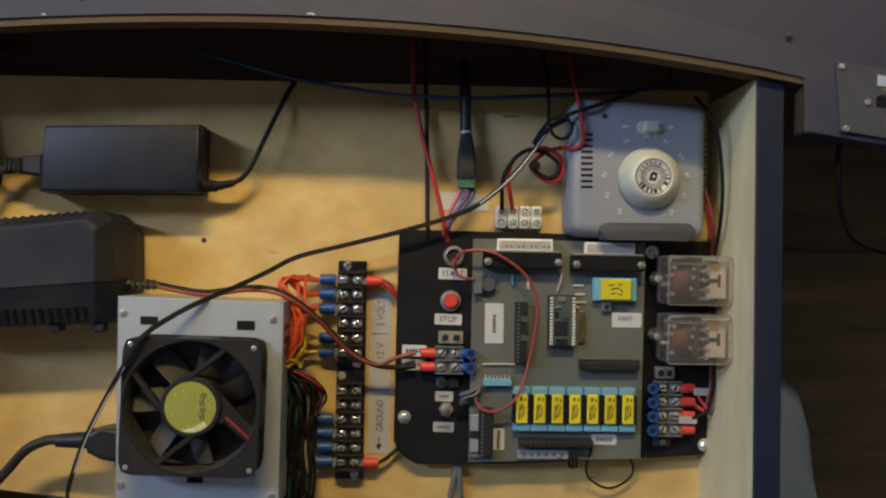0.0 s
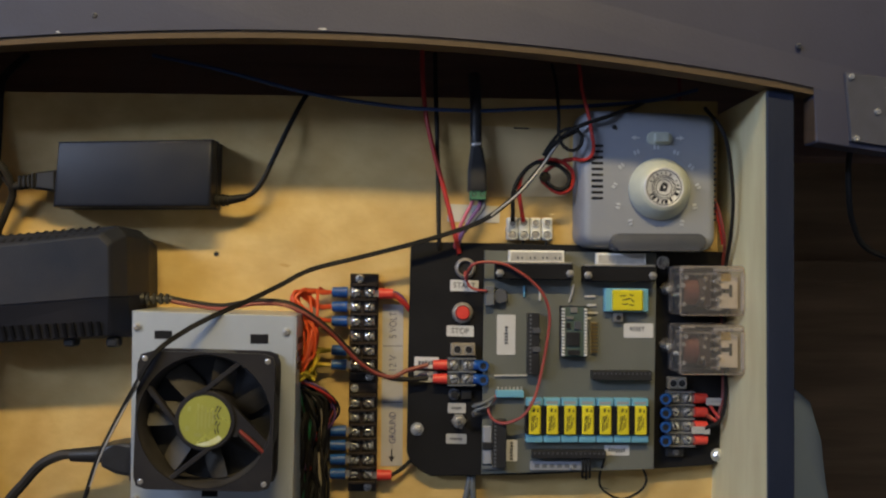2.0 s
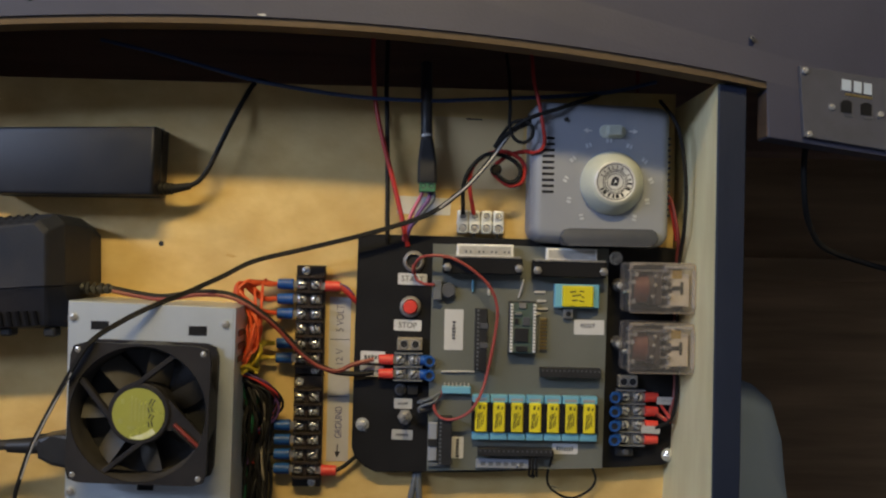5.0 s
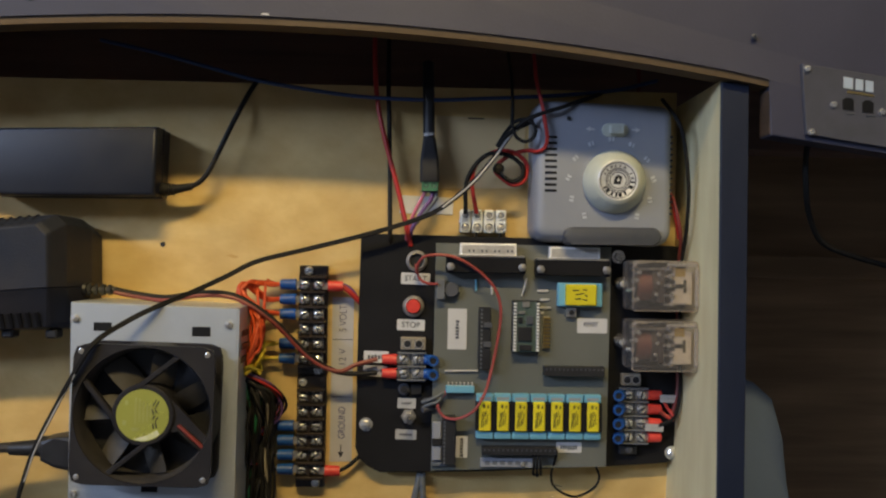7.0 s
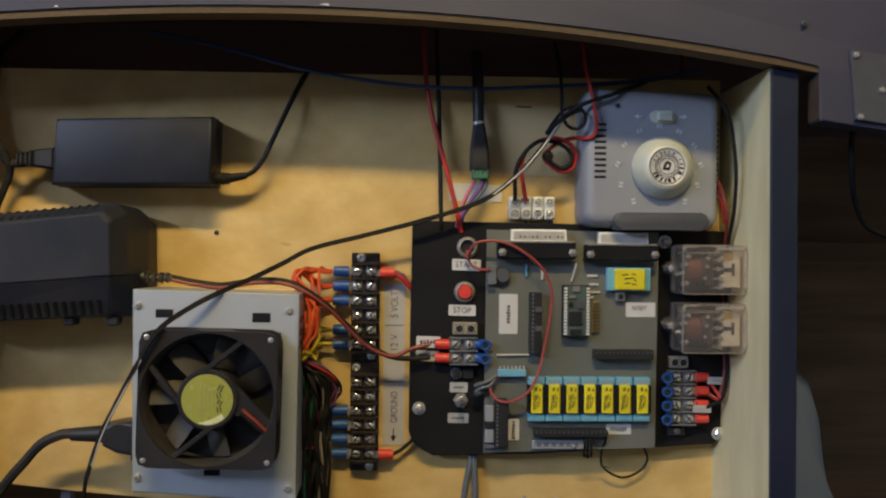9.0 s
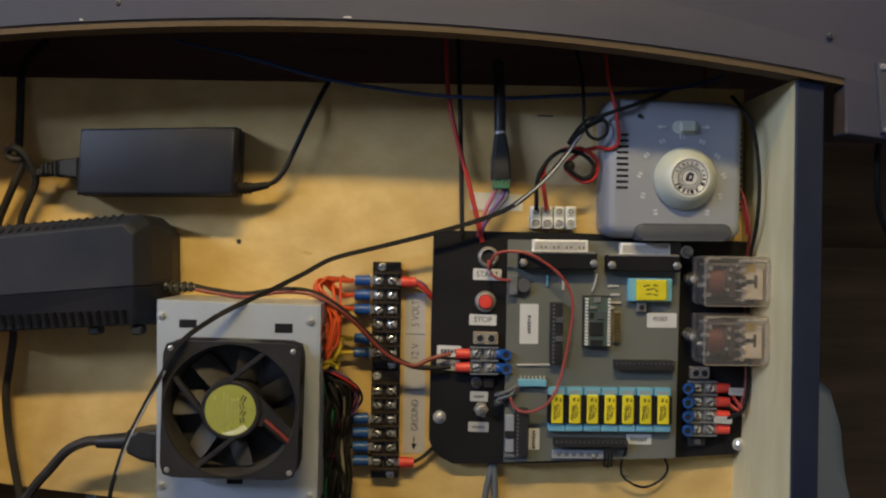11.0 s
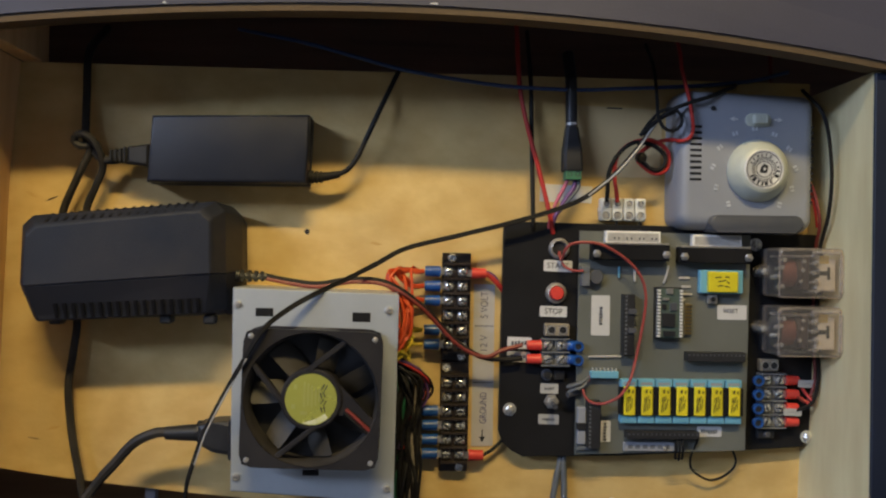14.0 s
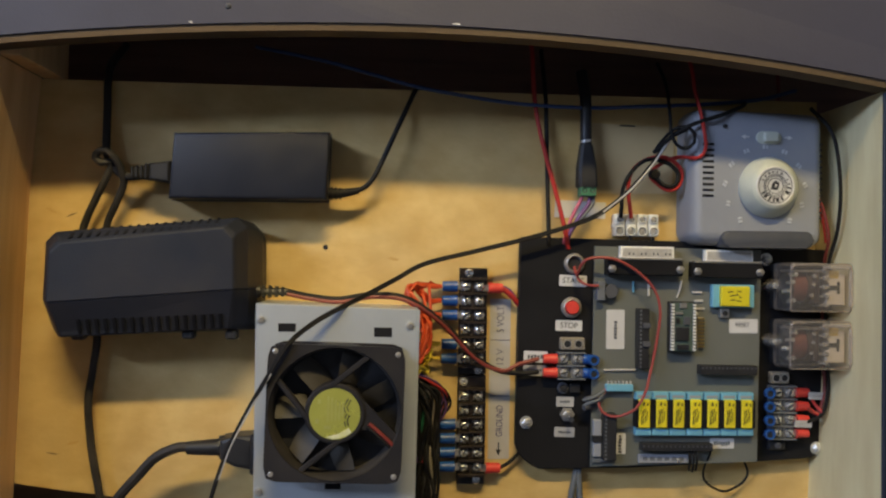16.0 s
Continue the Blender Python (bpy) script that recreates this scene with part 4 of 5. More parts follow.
        r = part("relay", box(x - 4.4, x + 4.2, -132.0, -110.4, 22.5, 29.5, 0.9), YELLOW, so, "yellow relay with black print")
        for q, (dx, z0, z1, w) in enumerate(((-2.4, -129.0, -122.6, 0.9), (-2.2, -121.8, -118.2, 0.7), (-1.2, -128.6, -124.0, 0.6), (-1.0, -123.2, -117.6, 0.9), (0.2, -127.6, -122.4, 0.7), (0.4, -121.4, -116.8, 0.6), (1.5, -126.4, -119.0, 0.6), (-0.9, -115.0, -112.4, 1.6), (2.0, -115.2, -113.0, 1.1))):
            part("print_bar", spin(box(x + dx - w / 2, x + dx + w / 2, z0, z1, 29.4, 29.62), (x + dx, (z0 + z1) / 2), (k * 7 + q * 5) % 9 + 1), RELAY_PRINT, r)
    # paper labels
    for x0, x1, z0, z1, word, turn in ((309.8, 332.2, -60.6, -49.6, "RESET", 0), (214.2, 228.2, -73.8, -43.8, "", 90), (221.2, 230.2, -153, -137.2, "", 90), (295.6, 314.4, -148.6, -140.8, "", 0)):
        c = label_card("paper_label", t, x0, x1, z0, z1, 20.1)
        if word:
            text("word", word, (x0 + x1) / 2 - 1, (z0 + z1) / 2 + 1, 20.65, 3.2, GREY_DARK, c, 0, 0.95)
        elif turn:
            bars(c, (x0 + x1) / 2 - 1.5, (x0 + x1) / 2 + 1.5, (z0 + z1) / 2 - 7, (z0 + z1) / 2 + 7, 20.62, 6, GREY_DARK, True, seed=int(x0))
        else:
            bars(c, x0 + 3, x1 - 3, z0 + 2, z1 - 2, 20.62, 7, GREY_WIRE, seed=int(x0))
    flat = part("flat_socket", box(239.6, 278.4, -159.4, -152.6, 20, 22.4, 0.5), GREY, t, "pale grey flat socket")
    for i in range(6):
        part("contact", box(243 + i * 5.6, 246.4 + i * 5.6, -157.4, -154.6, 22.3, 22.7), BLOCK, flat)
    screw(flat, 270.5, -157, 22.4, 1.8, "pin_screw", CHROME)
    ribbon = part("flat_cable", box(204.2, 210.8, -154.6, -126.5, 20.2, 24.6, 0.8), GREY, t, "blue-grey ribbon cable end")
    part("cable_clip", box(203.8, 211.2, -143.6, -138.2, 20.2, 26.0, 0.6), BLACK, ribbon)
    part("cable_foot", box(204, 221, -158.8, -155.8, 20, 23, 0.4), GREY_WIRE, ribbon)
    # resistor pack, wire links, small parts
    rp = part("resistor_pack", box(213.4, 234.4, -105.2, -99.8, 20, 25.5, 0.6), CYAN, t, "pale blue resistor pack")
    for i in range(7):
        part("lead", box(214.8 + i * 2.9, 215.9 + i * 2.9, -99.9, -97.6, 21, 24), WHITE_WIRE, rp)
    part("wire_link", tube([(212.5, -89.6, 21), (224, -89.2, 21.6), (237, -89.2, 21)], 0.8, 6), WHITE_WIRE, t)
    part("wire_link", tube([(271.6, -20.6, 22), (270.2, -27, 23), (268.4, -34, 21)], 0.8, 6), WHITE_WIRE, t)
    part("wire_link", tube([(246.4, -24, 21), (246.4, -33, 21)], 1.0, 6), WHITE_WIRE, t)
    part("wire_link", tube([(234.5, -22, 21), (234.6, -30.4, 21)], 0.9, 6), CYAN, t)
    for x0, x1, z in ((280, 288.2, -29.8), (282, 289, -36.3), (282, 290.2, -42.2), (281.6, 285, -46)):
        part("solder_link", box(x0, x1, z - 0.9, z + 0.9, 20, 21.4, 0.3), WHITE_WIRE, t)
    pins = part("header_strip", box(284.4, 289.0, -72.6, -48.6, 20, 21.4, 0.2), TAN_PLASTIC, t)
    for i in range(9):
        part("pin", box(284.8, 289.6, -50.6 - i * 2.6, -49.4 - i * 2.6, 21, 23), BRASS, pins)
    b = part("button", box(301.4, 308.4, -48.6, -41.8, 20, 24, 0.4), TIN, t, "tiny tactile button")
    part("cap", lathe([(1.9, 24), (1.8, 25.4), (0, 25.5)], 304.9, -45.2, 12), BLACK, b)
    reg = part("regulator", box(205.2, 211.5, -37.0, -22.5, 20, 27, 0.5), BLOCK, t, "small upright regulator")
    part("capacitor", lathe([(5.4, 20), (5.4, 25), (4.8, 25.6), (0, 25.6)], 216.4, -30.0, 18), GREY_DARK, reg, smooth=True)
    for x, z in ((206.8, -110), (205.5, -116)):
        part("toggle", tube([(x, z, 21), (x - 9, z - 1.5, 25)], 2.2, 8), GREY_DARK, t)
    return t


circuit_board()


# ---- clear-cased plug-in relays ----
def cube_relay(z_top, z_bot):
    t = thing("relay", 367, (z_top + z_bot) / 2, 12, "clear-cased plug-in relay with a red coil on the plate", "relay", "clear relays")
    zc = (z_top + z_bot) / 2
    part("socket", box(345, 389, z_bot + 1, z_top - 1, 12, 24, 0.8), BLACK, t)
    case = part("cover", prism(rounded(342.8, 390.4, z_bot, z_top, 3.4, 4), 24, 53, 3.0, 4), CLEAR, t, "clear plastic dust cover", smooth=True)
    part("moulded_rib", box(366.5, 388.4, z_top - 4.6, z_top - 2.0, 52.0, 54.4, 0.8), CLEAR_EDGE, case)
    part("moulded_rib", box(386.6, 389.8, z_bot + 4, z_top - 5, 52.0, 54.2, 0.8), CLEAR_EDGE, case)
    for x0, x1, z0, z1 in ((344, 388.6, z_top - 1.3, z_top - 0.3), (344, 388.6, z_bot + 0.3, z_bot + 1.3), (343.0, 344.0, z_bot + 1.3, z_top - 1.3), (388.6, 389.6, z_bot + 1.3, z_top - 1.3)):
        part("cover_edge", box(x0, x1, z0, z1, 50.4, 51.6, 0.3), CLEAR_EDGE, case)
    part("coil", tube([(347.0, zc, 37), (358.5, zc, 37)], 10.6, 20, smooth_way=False), COIL, t, "dark red taped coil", smooth=True)
    part("coil_end", tube([(358.2, zc, 37), (361.8, zc, 37)], 12.0, 20, smooth_way=False), RELAY_CORE, t)
    part("coil_end", tube([(345.4, zc, 37), (347.2, zc, 37)], 11.4, 20, smooth_way=False), BLACK, t)
    part("armature", box(362, 367, zc - 12, zc + 12, 26, 48, 0.6), RELAY_CORE, t)
    part("frame", box(347, 366, zc + 11.2, zc + 12.8, 26, 48, 0.3), TIN, t)
    part("carrier", prism([(372, zc - 13), (386.5, zc - 13), (386.5, zc + 10), (379, zc + 10), (379, zc + 12.5), (372, zc + 12.5), (372, zc + 4), (375, zc + 4), (375, zc - 4), (372, zc - 4)], 30, 48, 0.8), CREAM, t, "cream contact carrier")
    part("carrier_slot", prism([(373, zc - 1.4), (380, zc - 1.4), (380, zc - 4.4), (382, zc - 4.4), (382, zc + 4.6), (380, zc + 4.6), (380, zc + 1.6), (373, zc + 1.6)], 47.8, 48.6), BLACK, t)
    part("yellow_tag", box(374, 381, zc + 7.0, zc + 12.6, 47.8, 48.8, 0.3), YELLOW_TAG, t)
    for dz in (-13, -6.5, 0.5, 7, 12.5):
        part("contact_spring", box(366, 374, zc + dz - 0.7, zc + dz + 0.7, 40, 49), TIN, t)
        part("contact", lathe([(1.9, 49), (1.7, 50.4), (0, 50.8)], 369 + (dz % 3), zc + dz, 10), CHROME, t, smooth=True)
    # small chrome beads added for glints inside the cover
    for x, dz in ((362.4, 8.2), (360.2, -6.0), (361.6, 2.0)):
        part("contact", lathe([(1.5, 48), (1.4, 49.6), (0, 50.2)], x, zc + dz, 10), CHROME, t, smooth=True)
    part("glazed_lip", tube([(344.6, zc + 13.5, 51.0), (345.0, zc + 16.0, 51.4), (348.5, zc + 16.6, 51.6), (354.0, zc + 16.4, 51.6)], 0.9, 8), CLEAR_EDGE, case, smooth=True)
    for x0, z0, x1, z1 in ((338.0, -6.5, 344.0, -2.5), (342.0, 0.5, 346.5, 4.0), (344.0, 7.0, 348.5, 9.5), (343.5, -12.0, 347.0, -9.5)):
        part("solder_tab", tube([((x0 + x1 * 2) / 3, zc + z1 - 1, 42), (x1, zc + z1, 49)], 1.7, 8, smooth_way=False), CHROME, t, smooth=True)
    part("ear", lathe([(5.4, 12), (5.4, 28), (4.6, 31), (0, 31.5)], 344.0, zc + 0.5, 20), CLEAR, t, "clear moulded boss", smooth=True)
    part("ear_screw", lathe([(2.6, 12), (2.5, 31.8), (0, 32.6)], 341.0, zc + 0.6, 12), CHROME, t, smooth=True)
    return t


cube_relay(-6.0, -42.4)
cube_relay(-48.6, -84.8)


# ---- speed controller ----
def speed_controller():
    t = thing("speed_controller", 325, 58, 0, "blue-grey plastic train speed controller with a big dial", "speed controller")
    bm = bmesh.new()
    rings = []
    for h, g, top, bot in ((0, 2.0, 109, 6), (6, 2.6, 109.5, 5), (26, 1.6, 108.5, 6), (33, 0.2, 107, 8), (35.5, -2.2, 104.2, 11), (36.2, -5.5, 100.5, 15)):
        o = rounded(276.4 - g, 373.8 + g, bot, top, max(4, 8 + g), 5)
        rings.append([bm.verts.new(V(x, z + (325 - x) * 0.025, h)) for x, z in o])
    for a, b in zip(rings, rings[1:]):
        for i in range(len(a)):
            bm.faces.new((a[i], a[(i + 1) % len(a)], b[(i + 1) % len(b)], b[i]))
    bm.faces.new(rings[-1])
    bm.faces.new(rings[0][::-1])
    case = part("case", bm, GREY, t, smooth=True)
    for i in range(10):
        z = 83.0 - i * 4.3
        part("vent_slot", box(281.8, 290.4, z - 2.1, z - 0.3, 30, 36.6, 0.2), PLATE, case)
    for i in range(14):
        z = 84.0 - i * 4.3
        part("vent_slot", box(371.5, 375.6, z - 0.8, z + 0.8, 20, 33.5, 0.2), BLACK, case)
    part("hand_rest", spin(prism(rounded(295.5, 366.0, 4.6, 17.2, 5.8, 5), 20, 41, 2.2, 3), (330, 11), -0.4), GREY_DARK, case, "dark grey moulded grip", smooth=True)
    sw = part("slide_switch", prism(rounded(322.6, 341.6, 83.0, 92.4, 4.4, 5), 36, 37.6, 0.5), KNOB, t, "pale direction switch")
    part("slider", box(327.5, 339, 84.3, 91.2, 37.4, 40.5, 0.8), KNOB, sw)
    for i in range(4):
        part("grip_rib", box(329.4 + i * 2.4, 330.2 + i * 2.4, 84.8, 90.8, 40.3, 40.9), KNOB, sw)
    for x, sgn in ((314.2, -1), (347.2, 1)):
        o = [(x + sgn * 3.4, 88), (x, 89.8), (x, 88.5), (x - sgn * 3.0, 88.5), (x - sgn * 3.0, 87.5), (x, 87.5), (x, 86.2)]
        part("arrow_mark", spin(prism(o, 36.6, 36.95), (x, 88), 1.5), PAPER, t)
    part("lamp", lathe([(1.7, 36.4), (1.6, 37.6), (0, 38)], 298.4, 95.6, 12), BLACK, t)
    # dial figures, too small to read
    for k in range(11):
        a = radians(232 - k * 28.4)
        x, z = 329.8 + 31.0 * math.cos(a), 50 + 31.0 * math.sin(a)
        part("figure_bar", spin(box(x - 2.2, x - 0.4, z - 1.5, z + 1.5, 36.6, 36.9), (x, z), 20 * (k - 5)), FIGURE, t)
        part("figure_bar", spin(box(x + 0.5, x + 2.0, z - 1.5, z + 1.5, 36.6, 36.9), (x, z), 20 * (k - 5)), FIGURE, t)
    cx, cz = 332.0, 50.2
    kb = part("dial", lathe([(22.8, 36.2), (23.0, 37.6), (22.2, 39.8), (20.0, 43.4), (17.4, 46.8), (15.6, 48.5), (14.6, 48.8)], cx, cz, 48), KNOB, t, "ivory grey control dial", smooth=True)
    part("dial_cap", lathe([(14.7, 47.8), (14.6, 49.0), (13.9, 49.4), (13.3, 49.0), (0, 49.0)], cx, cz, 40), DIAL_FOIL, kb, "bright foil cap with rings", smooth=True)
    for r in (12.6, 8.6, 7.4, 5.8):
        part("ring_mark", lathe([(r + 0.28, 49.0), (r + 0.28, 49.3), (r - 0.28, 49.3), (r - 0.28, 49.0)], cx, cz, 36), GREY_DARK, kb)
    for k in range(20):
        if k in (2, 9, 10, 17):
            continue
        a = radians(k * 18 + 9)
        big = k > 10
        x, z = cx + 10.4 * math.cos(a), cz + 10.4 * math.sin(a)
        w, hh = (1.15, 1.35) if big else (0.75, 0.8)
        part("logo_mark", spin(box(x - w, x + w * (0.2 if k % 3 else 1.0), z - hh, z + hh, 49.0, 49.25), (x, z), 90 - math.degrees(a)), INK if big else GREY_DARK, kb)
    part("logo_mark", spin(prism([(cx - 2.4, cz - 3.6), (cx + 2.6, cz - 2.2), (cx + 2.0, cz + 3.2), (cx - 1.4, cz + 3.8), (cx - 2.8, cz + 1)], 49.0, 49.3), (cx, cz), 20), INK, kb)
    part("logo_mark", prism([(cx - 0.8, cz - 1.2), (cx + 1.4, cz + 0.2), (cx, cz + 1.8)], 49.25, 49.4), SILVER, kb)
    return t


speed_controller()


# ---- white connector block, adapter, labels on the board ----
def choc_block():
    t = thing("connector_block", 240, 21, 0, "milky white four-way connector block on the board", "connector block")
    for i in range(4):
        x = 226.6 + i * 8.9
        seg = part("segment", box(x - 4.1, x + 4.1, 12.6, 30.0, 0, 9.6, 1.3, 2), NYLON, t)
        part("bridge", box(x - 4.6, x + 4.6, 19.6, 22.6, 0, 6.4, 0.4), NYLON, seg)
        for z, r in ((25.8, 2.7), (16.6, 3.4)):
            part("barrel", lathe([(r + 0.6, 9.4), (r + 0.5, 10.6), (r - 0.2, 10.9), (r - 0.5, 10.2), (r - 0.6, 8.6), (0, 8.5)], x, z, 18), NYLON, seg, smooth=True)
            part("shade_ring", lathe([(r - 0.5, 9.9), (r - 1.0, 9.95), (r - 1.1, 9.4)], x, z, 16), GREY_DARK, seg)
            part("screw", lathe([(r - 1.1, 8.4), (r - 1.1, 9.5), (r - 1.6, 9.8), (0, 9.8)], x, z, 12), TIN, seg, smooth=True)
    for i in (1, 3):
        x = 226.6 + i * 8.9
        part("jumper", tube([(x, 13, 8), (x - 2, 8, 9), (x, 11, 12)], 0.7, 6), WIRE, t)
    return t


choc_block()


def dc_adapter():
    t = thing("socket_adapter", 199, 80, 0, "black barrel socket adapter with a green screw end", "adapter")
    bm = tube([(196.8, 140, 2), (197.2, 118, 14), (197.8, 96, 14), (198.2, 80, 14)], 4.4, 12)
    part("plug", bm, BLACK, t, smooth=True)
    part("band", tube([(198.0, 85.6, 14), (198.2, 83.6, 14)], 4.7, 14, smooth_way=False), CHROME, t)
    bm = bmesh.new()
    prev = None
    for z, w, hh in ((82, 4.6, 9), (74, 5.6, 10.5), (65, 6.9, 13), (51, 7.3, 14), (49, 7.0, 13.4)):
        x = 198.2 + (89 - z) * 0.025
        ring = [bm.verts.new(V(x + a, z, 14 + b)) for a, b in ((-w, -hh / 2), (-w, hh / 2 - 2), (-w + 2, hh / 2), (w - 2, hh / 2), (w, hh / 2 - 2), (w, -hh / 2))]
        if prev:
            for i in range(6):
                bm.faces.new((prev[i], prev[(i + 1) % 6], ring[(i + 1) % 6], ring[i]))
        else:
            bm.faces.new(ring)
        prev = ring
    bm.faces.new(prev[::-1])
    part("body", bm, BLACK, t, smooth=True)
    g = part("screw_end", box(193.4, 205.4, 42.2, 50.4, 8, 20, 0.5), GREEN, t, "green screw terminal")
    for x in (196.4, 202.4):
        part("hole", lathe([(2.0, 20), (1.9, 20.2), (0, 19.6)], x, 46.6, 12), BLACK, g)
    return t


dc_adapter()
t = thing("paper_label", 197, 33, 0, "blank white paper label on the board", "label")
part("paper", prism([(177.6, 40.4), (217.9, 39.0), (217.3, 26.2), (177.0, 26.8)], 0.1, 0.7), PAPER, t)
t = thing("paper_sheet", 232, 70, 0, "greyed pale card pinned behind the wire loops", "card")
part("card", prism([(203, 101.5), (256, 100), (272, 99), (270, 47), (206, 46)], 0.1, 0.8), material("grey_card", (0.70, 0.54, 0.28), 0.7, second=(0.61, 0.45, 0.21), scale=20, amount=0.5), t)
part("pencil_line", tube([(228, 99.9, 1.1), (240, 99.6, 1.1)], 0.5, 6, smooth_way=False), INK, t)


# ---- socket panel on the fascia ----
def socket_panel():
    t = thing("control_plate", 485, 95, 98, "glossy black acrylic control plate screwed to the fascia", "control plate")
    part("panel", prism([(439.6, 123.9), (443.2, 77.7), (536, 64.5), (536, 111.9)], 98, 101, 0.5), GLOSS_BLACK, t)
    for x, z in ((443.0, 120.7), (446.4, 79.3), (460.8, 97.3), (493.0, 93.3)):
        screw(t, x, z, 101, 2.4, "screw", CHROME, height=1.8)
    for x, z in ((470.6, 97.5), (483.8, 96.1)):
        part("socket", prism([(x - 3.6, z - 3.2), (x + 3.4, z - 3.8), (x + 3.6, z + 3), (x + 1.6, z + 4.6), (x - 1.8, z + 4.8), (x - 3.8, z + 3.2)], 101, 101.5), PLATE, t)
        part("socket_frame", box(x - 1, x + 4.6, z - 6.4, z - 5.0, 101, 101.5, 0.2), GREY_DARK, t)
    for x0, x1 in ((467.4, 473.6), (475.4, 480.4), (482.0, 487.2)):
        o = [(x0, 115.6 - (x0 - 470) * 0.14), (x1, 115.6 - (x1 - 470) * 0.14), (x1, 108.4 - (x1 - 470) * 0.14), (x0, 108.4 - (x0 - 470) * 0.14)]
        part("logo_block", prism(o, 101, 101.4), LOGO_PALE, t, "plain pale logo block")
    part("logo_bar", prism([(470, 106.9), (487.6, 104.6), (487.6, 103.2), (470, 105.5)], 101, 101.4), BRASS, t)
    part("cable", tube([(465, 92, 72), (461.5, 74, 62), (463, 45, 58), (470, 25, 50), (485, 8, 40), (517, -2, 30), (560, -10, 10)], 2.1), WIRE, t, smooth=True)
    return t


socket_panel()

# ---- loose wires and cords ----
def cord(name, label, points, r, mat, group="loose wires", category="cable", extra=(), wobble=0.0, seed=1):
    x, z, h = points[0]
    t = thing(name, x, z, h, label, category, group)
    part("sheath", tube(points, r, wobble=wobble, seed=seed), mat, t, smooth=True)
    for nm, pts, rr, mm in extra:
        part(nm, tube(pts, rr), mm, t, smooth=True)
    return t


def shifted(points, dx, dz, dh):
    return [(x + dx, z + dz, h + dh) for x, z, h in points]


# mains cords at the side, knotted over the brick's plug
cord("mains_cord", "black mains cord hanging down to a knot", [(-165, 160, -40), (-164.8, 138, -6), (-164.4, 124, 4), (-163.6, 100, 7), (-162.8, 78, 10), (-161.4, 66, 13), (-156.5, 58.6, 15), (-152, 53, 16),
      (-147, 49.6, 18), (-140, 49, 19), (-131, 50.5, 19)], 3.1, CORD)
cord("mains_cord", "black mains cord looped through the knot", [(-163, -60, 9), (-162.6, -20, 9), (-160.8, 11.5, 11), (-154.5, 27.7, 13), (-148.4, 42, 15), (-147.6, 50.5, 20), (-151.4, 60.4, 22.5), (-158.4, 66.8, 23.5), (-164.6, 66.4, 22), (-167.2, 62.4, 20),
      (-163.4, 58.8, 19), (-156.6, 59.4, 18), (-157.6, 54.2, 16), (-166.8, 35.5, 14), (-177.4, 11.5, 11), (-180, -8, 8), (-174, -40, 7), (-166.6, -68, 9), (-168.6, -92, 9), (-171.6, -116.6, 9), (-170, -140, 9), (-166.4, -161.6, 10), (-159.2, -194.3, 12), (-151, -250, 14)], 2.8, CORD)
psu_pts = [(-92, -146, 36), (-99, -145.6, 36), (-115, -153, 34), (-129, -168, 32), (-142, -183, 30), (-156, -206, 30), (-175, -260, 30)]
t = cord("mains_cord", "thick black mains cord with a plug in the power supply", psu_pts, 3.6, CORD)
bm = prism([(-44, -135), (-44, -159.5), (-58, -157), (-68, -152), (-68, -138), (-58, -136)], 24, 49, 3, 2)
part("plug", bm, BLACK, t, "black moulded mains plug")
part("neck", tube([(-66, -145, 36), (-78, -145.6, 36), (-93, -146, 36)], (6.4, 4.6), 12), BLACK, t, smooth=True)
part("collar", tube([(-66, -145, 36), (-70, -145.2, 36)], 8.2, 12, smooth_way=False), BLACK, t)

# charger's red and black lead to the lug terminal
cp = [(-26, -33.8, 29), (-8, -37.2, 28), (12, -39.0, 30), (37, -35.2, 30), (62, -37.6, 30), (87, -53.5, 28), (113, -79.5, 24), (132, -91.0, 22), (150, -93.2, 20), (163, -92.2, 19)]
cord("charger_lead", "red and black lead from the charger to the lugs", shifted(cp, 0, 0.6, 0), 1.9, WIRE,
     extra=[("red_core", shifted(cp[:7], 0.6, -1.3, 0.7) + [(134, -90.5, 23), (148, -85.6, 21), (163, -81.8, 19)], 1.6, DARK_RED)])
# twin lead across the board, over the power supply and the fan
tw = [(292, 105, 24), (272, 95, 24), (261, 89, 26), (254, 80.5, 28), (244, 66, 30), (228, 47.4, 30), (208, 30.6, 28), (188, 21, 26), (152, 9.6, 26), (111, -1.2, 24), (75, -10.8, 26), (54, -22.2, 34),
      (34, -33, 48), (15, -42.5, 66), (-2, -52.4, 76), (-17, -65.2, 91), (-29, -85.0, 92), (-42, -107.7, 88), (-55, -133.7, 86), (-63, -156, 84), (-68, -175, 80), (-74, -215, 60)]
cord("twin_lead", "thin black twin lead with a white core across the box", tw, 1.05, WIRE, extra=[("second_core", shifted(tw, 0.7, -1.4, 0.5), 1.0, WIRE),
     ("white_core", shifted(tw[2:7], 0.6, -0.9, 1.7), 0.8, WHITE_WIRE), ("white_core", shifted(tw[16:20], 1.5, -0.6, 1.2), 0.6, WHITE_WIRE)])
